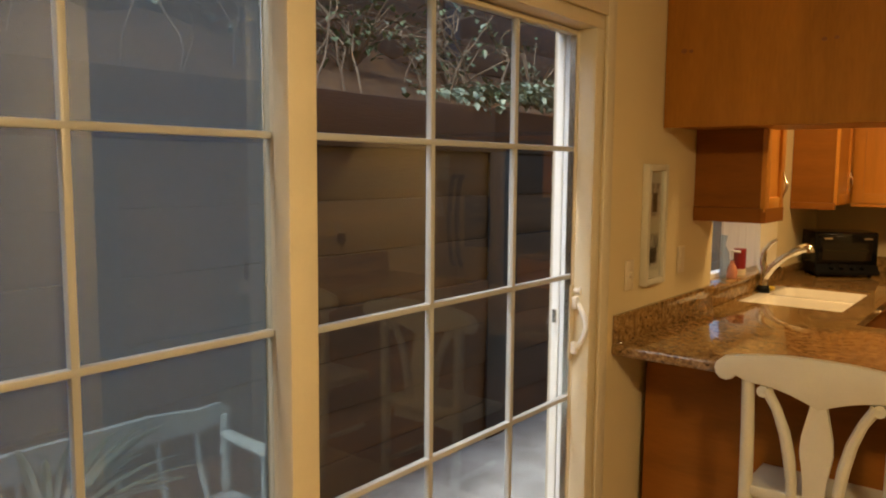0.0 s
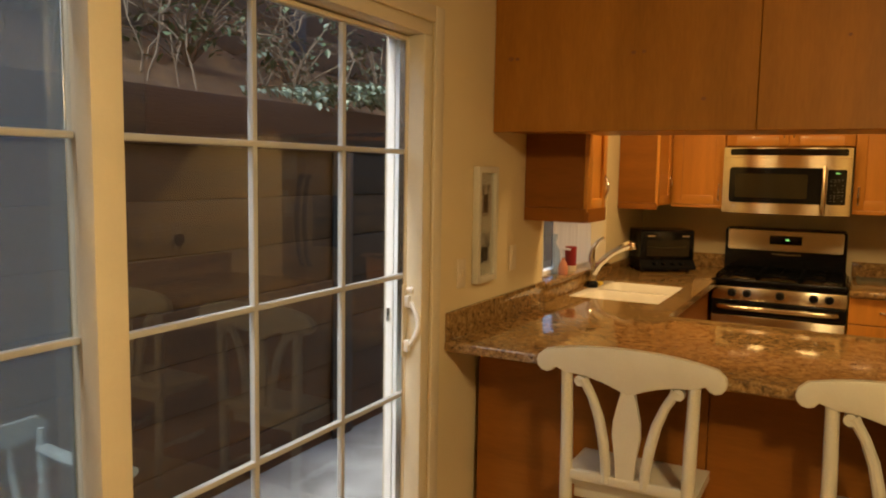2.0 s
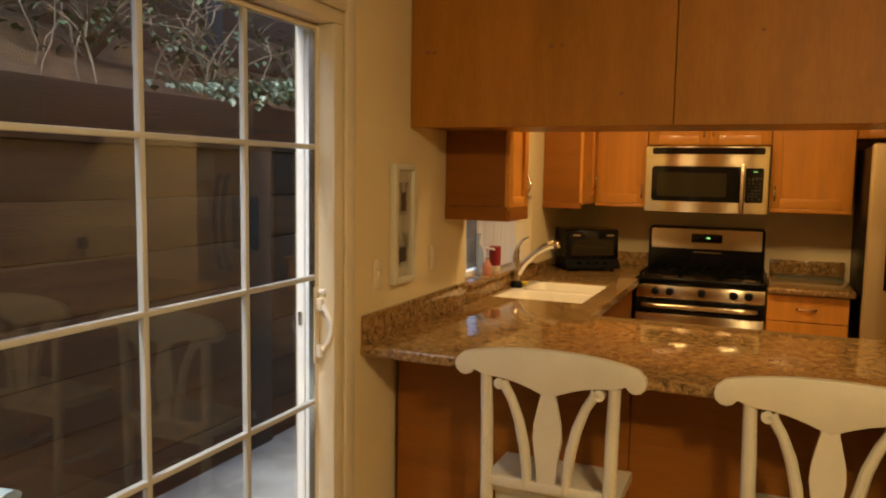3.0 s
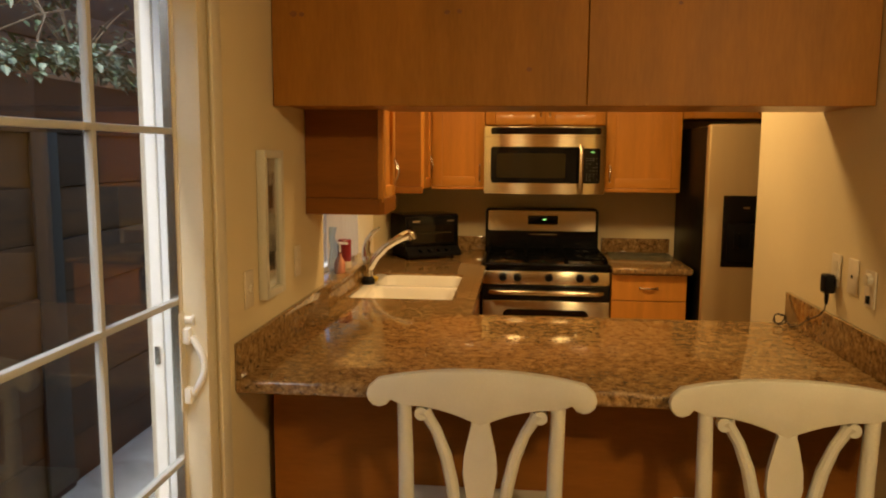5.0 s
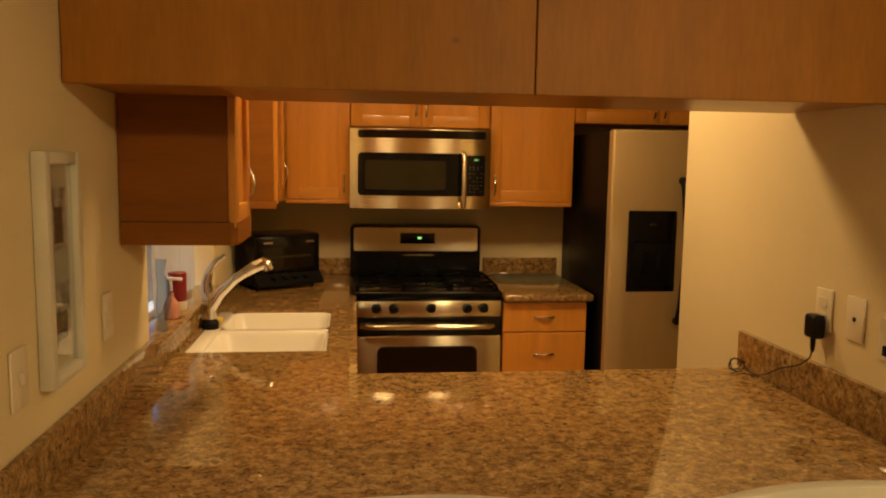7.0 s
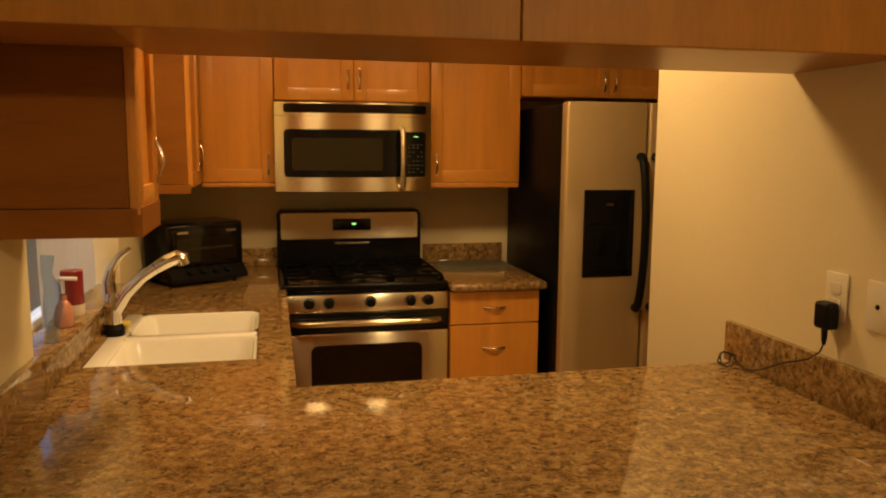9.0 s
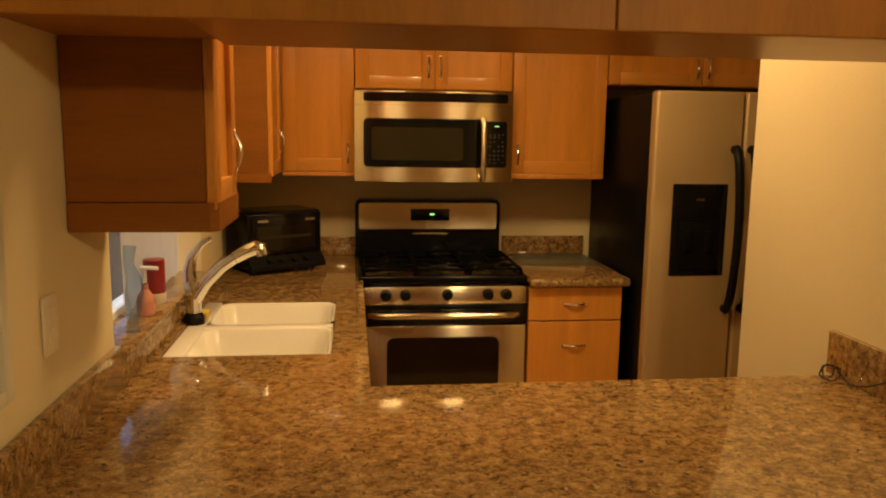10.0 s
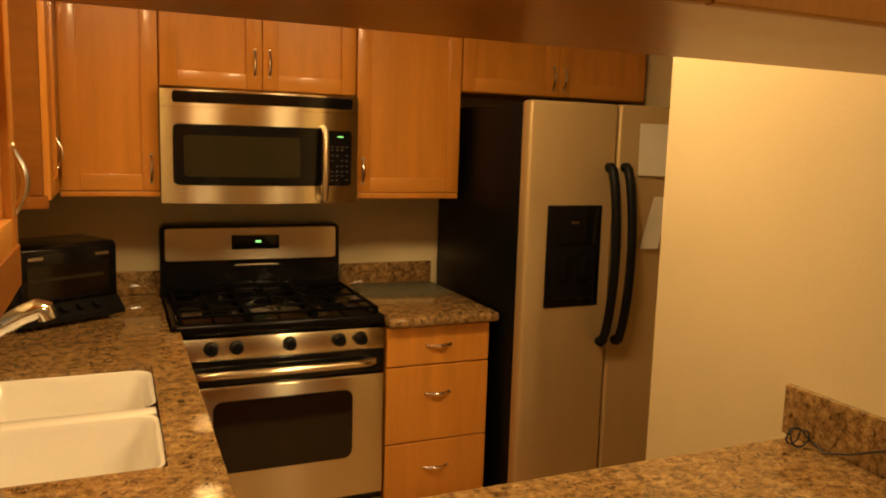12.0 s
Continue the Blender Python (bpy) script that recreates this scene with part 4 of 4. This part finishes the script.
# ---------- bar chairs ----------
def chair(m):
    """A napoleon-back chair with its back towards -y; the middle of its seat's back edge is the origin."""
    c = thing("chair", (0, 0, 0), "white painted wooden chair with scrolled crest rail and splayed splats", "chair", "chairs at the breakfast bar")
    crest = []
    N = 24
    for k in range(N + 1):
        f = -1 + 2 * k / N
        crest.append((0.29 * f, 0.957 - 0.024 * abs(f) ** 2.4))
    out = [*crest]
    for k in range(1, 8):
        q = radians(60 - 30 * k)
        out.append((0.284 + 0.036 * math.cos(q), 0.892 + 0.038 * math.sin(q)))
    for k in range(1, 8):
        f = 1 - k / 8
        out.append((0.25 * f, 0.855 - 0.055 * (1 - f) ** 1.3 + 0.012 * math.sin(math.pi * f)))
    out.append((0, 0.795))
    left = [(-u, v) for u, v in out[N + 1:-1]][::-1]
    full = out + left
    bm = bmesh.new()
    slab(bm, full, -0.018, 0.016, lambda u, v, d: (u, d, v))
    bm.normal_update()
    for v in bm.verts:
        v.co.y -= 0.028 * (v.co.x / 0.3) ** 2 - 0.012
    ed = [e for e in bm.edges if abs(e.verts[0].co.y - e.verts[1].co.y) < 0.02 and len(e.link_faces) == 2 and e.calc_face_angle(0) > 1.2]
    bmesh.ops.bevel(bm, geom=ed, offset=0.006, segments=2, profile=0.5, affect="EDGES")
    part("crest_rail", bm, CHAIR, c)
    for s in (-1, 1):
        bm = bmesh.new()
        tube(bm, [(0.205 * s, -0.015, 0.0), (0.205 * s, 0.0, 0.25), (0.21 * s, 0.005, 0.47), (0.213 * s, 0.004, 0.7), (0.218 * s, 0.0, 0.88)], [0.017, 0.021, 0.023, 0.022, 0.02], 12)
        part("back_post", bm, CHAIR, c)
        bm = bmesh.new()
        pts = [(0.16 * s, 0.004, 0.84), (0.152 * s, 0.004, 0.825), (0.125 * s, 0.004, 0.78), (0.098 * s, 0.004, 0.71), (0.08 * s, 0.004, 0.63), (0.07 * s, 0.004, 0.56), (0.066 * s, 0.004, 0.49)]
        tube(bm, pts, [0.022, 0.017, 0.016, 0.018, 0.019, 0.018, 0.017], 10)
        tube(bm, [(0.168 * s, -0.012, 0.832), (0.168 * s, 0.02, 0.832)], 0.019, 14)
        part("side_splat", bm, CHAIR, c)
        bm = bmesh.new()
        tube(bm, [(0.2 * s, 0.4, 0.0), (0.2 * s, 0.395, 0.2), (0.2 * s, 0.39, 0.3), (0.2 * s, 0.385, 0.45)], [0.013, 0.018, 0.024, 0.024], 12)
        part("front_leg", bm, CHAIR, c)
        bm = bmesh.new()
        tube(bm, [(0.203 * s, 0.0, 0.2), (0.2 * s, 0.2, 0.19), (0.2 * s, 0.395, 0.2)], [0.01, 0.013, 0.01], 10)
        part("stretcher", bm, CHAIR, c)
    bm = bmesh.new()
    slab(bm, [(-0.03, 0.48), (-0.036, 0.58), (-0.05, 0.66), (-0.046, 0.71), (-0.028, 0.78), (-0.026, 0.81), (0.026, 0.81), (0.028, 0.78), (0.046, 0.71), (0.05, 0.66), (0.036, 0.58), (0.03, 0.48)], -0.006, 0.012, lambda u, v, d: (u, d, v))
    bmesh.ops.bevel(bm, geom=bm.edges[:], offset=0.003, segments=1, affect="EDGES")
    part("centre_splat", bm, CHAIR, c)
    part("lower_rail", boxed(-0.2, -0.008, 0.478, 0.2, 0.018, 0.515, 0.007), CHAIR, c)
    bm = bmesh.new()
    slab(bm, rounded(-0.235, 0.02, 0.235, 0.44, 0.05), 0.452, 0.485)
    bmesh.ops.bevel(bm, geom=bm.edges[:], offset=0.007, segments=2, profile=0.5, affect="EDGES")
    part("seat", bm, CHAIR, c)
    part("apron", boxed(-0.19, 0.04, 0.4, 0.19, 0.06, 0.452, 0.003), CHAIR, c)
    part("apron", boxed(-0.19, 0.37, 0.4, 0.19, 0.39, 0.452, 0.003), CHAIR, c)
    for piece in c.children:
        piece.data.transform(Matrix.Diagonal((1, 1, 1.018, 1)))
    c.matrix_world = m
    return c


first = chair(pose(0.73, 4.135, 0, 0, 0, 0))
copy_thing(first, pose(1.565, 4.135, 0, 0, 0, -1))

# ---------- outside ----------
PZ = -0.09
single("pavement", boxed(-1.42, -4, PZ - 0.2, WX - 0.002, 9, PZ, 0.004), CONCRETE, "pale grey concrete patio slab", "patio", kind="structure")
single("wall_house", boxed(WX - 0.03, D1 + 0.001, PZ, WX - 0.0005, W0 - 0.001, 3.2), STUCCO, "beige stucco house wall", "wall", kind="structure")


def retaining_wall(x, z0, rows, posts, top, label, seed):
    t = thing("retaining_wall", (x, 4, z0), label, "wall", kind="structure")
    rnd = random.Random(seed)
    h, L = 0.262, 2.52
    shapes = []
    for k in range(4):
        bm = boxed(-0.07, -L / 2 + 0.006, 0.004, 0.0, L / 2 - 0.006, h - 0.004, 0.008, 2)
        bmesh.ops.subdivide_edges(bm, edges=[e for e in bm.edges if e.calc_length() > 1.5], cuts=8)
        for v in bm.verts:
            v.co.x += 0.012 * noise.noise((v.co.y * 1.7 + 9 * k, v.co.z * 6, k))
            v.co.z += 0.007 * noise.noise((v.co.y * 1.3, 4.0 * k, v.co.z))
        shapes.append(mesh("plank", bm, TIMBER))
    for bay in range(-1, 4):
        yc = posts[0] + L / 2 + L * bay
        for row in range(rows):
            p = new("plank", shapes[rnd.randrange(4)])
            p.parent = t
            p.location = (0.045 + rnd.uniform(-0.012, 0.012) + (0.03 if row == rows - 1 else 0), yc - 4, row * h * 0.968 - 0.03)
    for y in posts:
        bm = bmesh.new()
        box(bm, x + 0.05, y - 0.1, z0 - 0.1, x + 0.065, y + 0.1, top, 0.003)
        box(bm, x - 0.04, y - 0.01, z0 - 0.1, x + 0.05, y + 0.01, top - 0.01)
        part("post", bm, POST, t, "dark steel flange post")


retaining_wall(-1.42, PZ, 8, [0.3, 2.9, 5.42, 7.9], 1.83, "dark stained timber retaining wall with steel posts", 4)
retaining_wall(-2.5, 2.1, 5, [1.3, 3.82, 6.34, 8.86], 3.3, "upper timber retaining wall on the bank", 9)


def bank(name, x0, x1, z0, z1, label):
    """Uneven soil between the tiers."""
    bm, nx, ny = bmesh.new(), 26, 110
    g = []
    for i in range(nx + 1):
        row = []
        for j in range(ny + 1):
            x, y = x0 + (x1 - x0) * i / nx, -4 + 14 * j / ny
            z = z0 + (z1 - z0) * i / nx + 0.09 * noise.fractal((x * 2.2, y * 2.2, 0), 1, 2, 4) * min(1, i / 3)
            row.append(bm.verts.new((x, y, z)))
        g.append(row)
    for i in range(nx):
        for j in range(ny):
            bm.faces.new((g[i][j], g[i][j + 1], g[i + 1][j + 1], g[i + 1][j]))
    single(name, bm, SOIL, label, "ground", kind="structure")


bank("ground_bank", -1.46, -2.46, 1.83, 2.35, "brown soil terrace between the timber walls")
bank("ground_slope", -2.56, -7.5, 3.2, 7.0, "steep brown soil slope above the timber walls")
single("ground_fill", boxed(-2.45, -4, -0.3, -1.5, 10, 1.78), SOIL, "packed soil behind the timber wall", "ground", kind="structure")
single("ground_mound", boxed(-6.5, -4, -0.3, -2.58, 10, 3.05), SOIL, "packed soil behind the upper wall", "ground", kind="structure")
single("ground", boxed(-300, -300, -0.6, 300, 300, -0.31), SOIL, "bare brown ground around the house", "ground", kind="structure")


def leaf_mesh(name, leaves, material):
    """leaves: rows of place, length, width, yaw, pitch."""
    vs, fs = [], []
    for p, ln, wd, yaw, pitch in leaves:
        m = Matrix.Translation(p) @ Euler((0, pitch, yaw)).to_matrix().to_4x4()
        k = len(vs)
        for u, v, z in ((0, 0, 0), (0.3, 0.42, 0.06), (0.65, 0.36, 0.05), (1, 0, -0.08), (0.65, -0.36, 0.05), (0.3, -0.42, 0.06), (0.5, 0, -0.02)):
            vs.append(tuple(m @ Vector((u * ln, v * wd, z * ln))))
        fs += [(k, k + 1, k + 6), (k + 1, k + 2, k + 6), (k + 2, k + 3, k + 6), (k + 3, k + 4, k + 6), (k + 4, k + 5, k + 6), (k + 5, k, k + 6)]
    me = bpy.data.meshes.new(name)
    me.from_pydata(vs, [], fs)
    me.materials.append(material)
    return me


def vines():
    rnd = random.Random(11)
    for k in range(34):
        y = rnd.uniform(1.6, 6.6)
        x, z = -1.5 - rnd.random() * 0.6, 1.86
        z += 0.52 * (-1.5 - x)
        v = thing("vine", (x, y, z), "bare climbing vine with a few pale leaves on the bank", "vine", "vines on the bank")
        pts, d = [], Vector((rnd.uniform(-0.2, 0.12), rnd.uniform(-0.5, 0.5), 1))
        p = Vector((x, y, z - 0.03))
        for i in range(13):
            pts.append(p.copy())
            p = p + d.normalized() * 0.1
            d += Vector((rnd.uniform(-0.3, 0.2), rnd.uniform(-0.55, 0.55), rnd.uniform(-0.42, 0.25)))
        bm = bmesh.new()
        tube(bm, pts, [rnd.uniform(0.004, 0.008) * (1 - i / 18) for i in range(13)], 6)
        for b in range(2):
            i = rnd.randrange(3, 9)
            q, e = pts[i].copy(), Vector((rnd.uniform(-0.4, 0.4), rnd.uniform(-1, 1), rnd.uniform(0, 0.8)))
            br = []
            for _ in range(6):
                br.append(q.copy())
                q = q + e.normalized() * 0.07
                e += Vector((rnd.uniform(-0.3, 0.3), rnd.uniform(-0.4, 0.4), rnd.uniform(-0.35, 0.25)))
            pts += br[2:]
            tube(bm, br, [0.004 * (1 - i / 8) for i in range(6)], 5)
        part("stem", bm, BARK, v)
        lv = [(rnd.choice(pts) + Vector((rnd.uniform(-0.03, 0.05), rnd.uniform(-0.04, 0.04), rnd.uniform(-0.03, 0.03))) - ORG[v], rnd.uniform(0.04, 0.085), rnd.uniform(0.03, 0.06), rnd.uniform(0, 6.28), rnd.uniform(-0.7, 0.9)) for _ in range(rnd.randrange(5, 14))]
        ob = new("leaves", leaf_mesh("leaves", lv, LEAFP if k % 3 == 0 else LEAF))
        ob.parent = v


vines()


def ivy(name, y0, y1, n, label, hang, material, seed):
    rnd = random.Random(seed)
    lv = []
    for _ in range(n):
        y = rnd.triangular(y0, y1)
        edge = min(y - y0, y1 - y) / (y1 - y0) * 2
        out = rnd.random() ** 1.6
        x = -1.62 + 0.42 * out * (0.4 + 0.6 * edge) + 0.03 * math.sin(9 * y)
        z = 2.0 + 0.13 * edge * rnd.random() - hang * out ** 2 * (0.5 + 0.5 * math.sin(5 * y + 1)) * edge
        lv.append((Vector((x, y, z)), rnd.uniform(0.035, 0.08), rnd.uniform(0.025, 0.05), rnd.uniform(-1.6, 1.6), rnd.uniform(-0.3, 1.1)))
    ob = new(name, leaf_mesh(name, lv, material))
    ORG[ob] = Vector((0, 0, 0))
    tagged(ob, label, "ivy", kind="stuff")


ivy("ivy", 4.75, 6.9, 850, "pale green ivy spilling over the timber wall", 0.26, LEAFP, 3)
ivy("ivy", 5.0, 7.0, 500, "dark green ivy on the wall top", 0.3, LEAF, 5)


def shrubs():
    rnd = random.Random(8)
    for y, x, r in ((1.2, -1.9, 0.5), (2.3, -2.1, 0.55), (4.9, -2.1, 0.5), (5.7, -1.95, 0.55), (6.8, -2.0, 0.6), (0.2, -2.0, 0.6)):
        z = 1.83 + 0.52 * (-1.47 - x)
        s = thing("shrub", (x, y, z), "loose green shrub growing on the bank", "shrub", "shrubs on the bank")
        bm = bmesh.new()
        lv = []
        for _ in range(16):
            a, b = rnd.uniform(0, 6.28), rnd.uniform(0.4, 1.3)
            tip = Vector((math.cos(a) * math.cos(b), math.sin(a) * math.cos(b), math.sin(b))) * r * rnd.uniform(0.6, 1.1)
            tube(bm, [Vector((x, y, z - 0.03)) + tip * f + Vector((0, 0, 0.05 * math.sin(3 * f))) for f in (0, 0.35, 0.7, 1)], [0.01, 0.007, 0.004, 0.002], 5)
            for _ in range(9):
                lv.append((tip * rnd.uniform(0.35, 1.05) + Vector([rnd.gauss(0, 0.06) for _ in range(3)]), rnd.uniform(0.04, 0.09), rnd.uniform(0.02, 0.045), rnd.uniform(0, 6.28), rnd.uniform(-0.6, 1)))
        part("branches", bm, BARK, s)
        ob = new("leaves", leaf_mesh("leaves", lv, LEAF))
        ob.parent = s


shrubs()


def patio_bench():
    b = thing("bench", (-0.95, 2.4, PZ), "pale blue painted wooden spindle-back bench on the patio", "bench")
    y0, y1, xb, xs = 1.8, 3.245, -1.06, -0.62
    sz = 0.37
    bm = boxed(xb - 0.02, y0 - 0.03, sz - 0.035, xs + 0.02, y1 + 0.0, sz, 0.012, 3)
    part("seat", bm, BENCH, b)
    bm = bmesh.new()
    out = [(y0 - 0.05, 0.6), (y0 - 0.06, 0.66), (y0 + 0.0, 0.69), (y0 + 0.12, 0.685), (y0 + 0.3, 0.71), (y1 - 0.3, 0.71), (y1 - 0.12, 0.69), (y1 - 0.02, 0.695), (y1 + 0.03, 0.665), (y1 + 0.02, 0.625), (y1 - 0.1, 0.605), (y1 - 0.2, 0.615), (y0 + 0.2, 0.615), (y0 + 0.08, 0.6)]
    slab(bm, out, xb - 0.06, xb - 0.035, lambda u, v, d: (d, u, v))
    bmesh.ops.bevel(bm, geom=bm.edges[:], offset=0.005, segments=2, affect="EDGES")
    part("crest_rail", bm, BENCH, b)
    for k in range(9):
        y = y0 + 0.1 + (y1 - y0 - 0.22) * k / 8
        bm = bmesh.new()
        tube(bm, [(xb + 0.02, y, sz - 0.005), (xb - 0.01, y, sz + 0.08), (xb - 0.03, y, 0.5), (xb - 0.047, y, 0.61)], [0.009, 0.014, 0.012, 0.008], 10)
        part("spindle", bm, BENCH, b)
    for y in (y0 + 0.02, y1 - 0.03):
        for x, top in ((xb, 0.6), (xs - 0.03, 0.57)):
            bm = bmesh.new()
            lathe(bm, x, y, [(0.014, sz - 0.004), (0.021, sz + 0.05), (0.013, sz + 0.085), (0.019, sz + 0.1), (0.013, sz + 0.12), (0.02, sz + 0.15), (0.014, top - 0.03), (0.019, top - 0.01), (0.012, top + (0.06 if x == xb else 0.0))], 12)
            part("arm_post", bm, BENCH, b)
        bm = bmesh.new()
        tube(bm, [(xb - 0.0, y, 0.592), (xb + 0.1, y, 0.582), (xb + 0.25, y, 0.575), (xs, y, 0.588)], [0.026, 0.03, 0.033, 0.036], 10, flat=0.55)
        part("arm", bm, BENCH, b)
        bm = bmesh.new()
        tube(bm, [((xb + xs) / 2, y, sz - 0.004), ((xb + xs) / 2, y, 0.58)], 0.009, 8)
        part("spindle", bm, BENCH, b)
        for x in (xb + 0.03, xs - 0.03):
            bm = bmesh.new()
            lathe(bm, x, y, [(0.014, PZ), (0.018, 0.0), (0.024, 0.12), (0.017, 0.16), (0.023, 0.2), (0.02, sz - 0.034)], 12)
            part("leg", bm, BENCH, b)
    return b


patio_bench()


def potted_plant():
    x, y = -0.55, 2.35
    rnd = random.Random(21)
    p = thing("potted_plant", (x, y, PZ), "spiky variegated green plant in a tall terracotta pot", "plant")
    pot = part("pot", lathe(bmesh.new(), x, y, [(0.12, PZ), (0.14, PZ + 0.02), (0.17, 0.45), (0.19, 0.58), (0.205, 0.6), (0.205, 0.66), (0.19, 0.66)], 24), TERRA, p, "terracotta pot")
    part("soil", lathe(bmesh.new(), x, y, [(0.185, 0.655), (0.18, 0.668), (0.01, 0.672)], 20), SOIL, pot)
    for k in range(90):
        a = k * 2.4 + rnd.uniform(-0.3, 0.3)
        up, ln, wd = rnd.uniform(-0.1, 0.95), rnd.uniform(0.26, 0.44), rnd.uniform(0.011, 0.02)
        bm, rows = bmesh.new(), []
        d = Vector((math.cos(a), math.sin(a), 0))
        s = Vector((-math.sin(a), math.cos(a), 0))
        q, ang = Vector((x, y, 0.665)) + d * 0.02, up
        for i in range(7):
            f = i / 6
            ww = wd * (0.5 + 1.2 * f) * (1 - f) ** 0.7 + 0.001
            fold = Vector((0, 0, ww * 0.35))
            rows.append([bm.verts.new(q - s * ww + fold), bm.verts.new(q), bm.verts.new(q + s * ww + fold)])
            q = q + (d * math.cos(ang) + Vector((0, 0, math.sin(ang)))) * ln / 6
            ang -= rnd.uniform(0.08, 0.24)
        for r0, r1 in zip(rows, rows[1:]):
            bm.faces.new((r0[0], r0[1], r1[1], r1[0]))
            bm.faces.new((r0[1], r0[2], r1[2], r1[1]))
        part("leaf", bm, BLADE, p)


potted_plant()
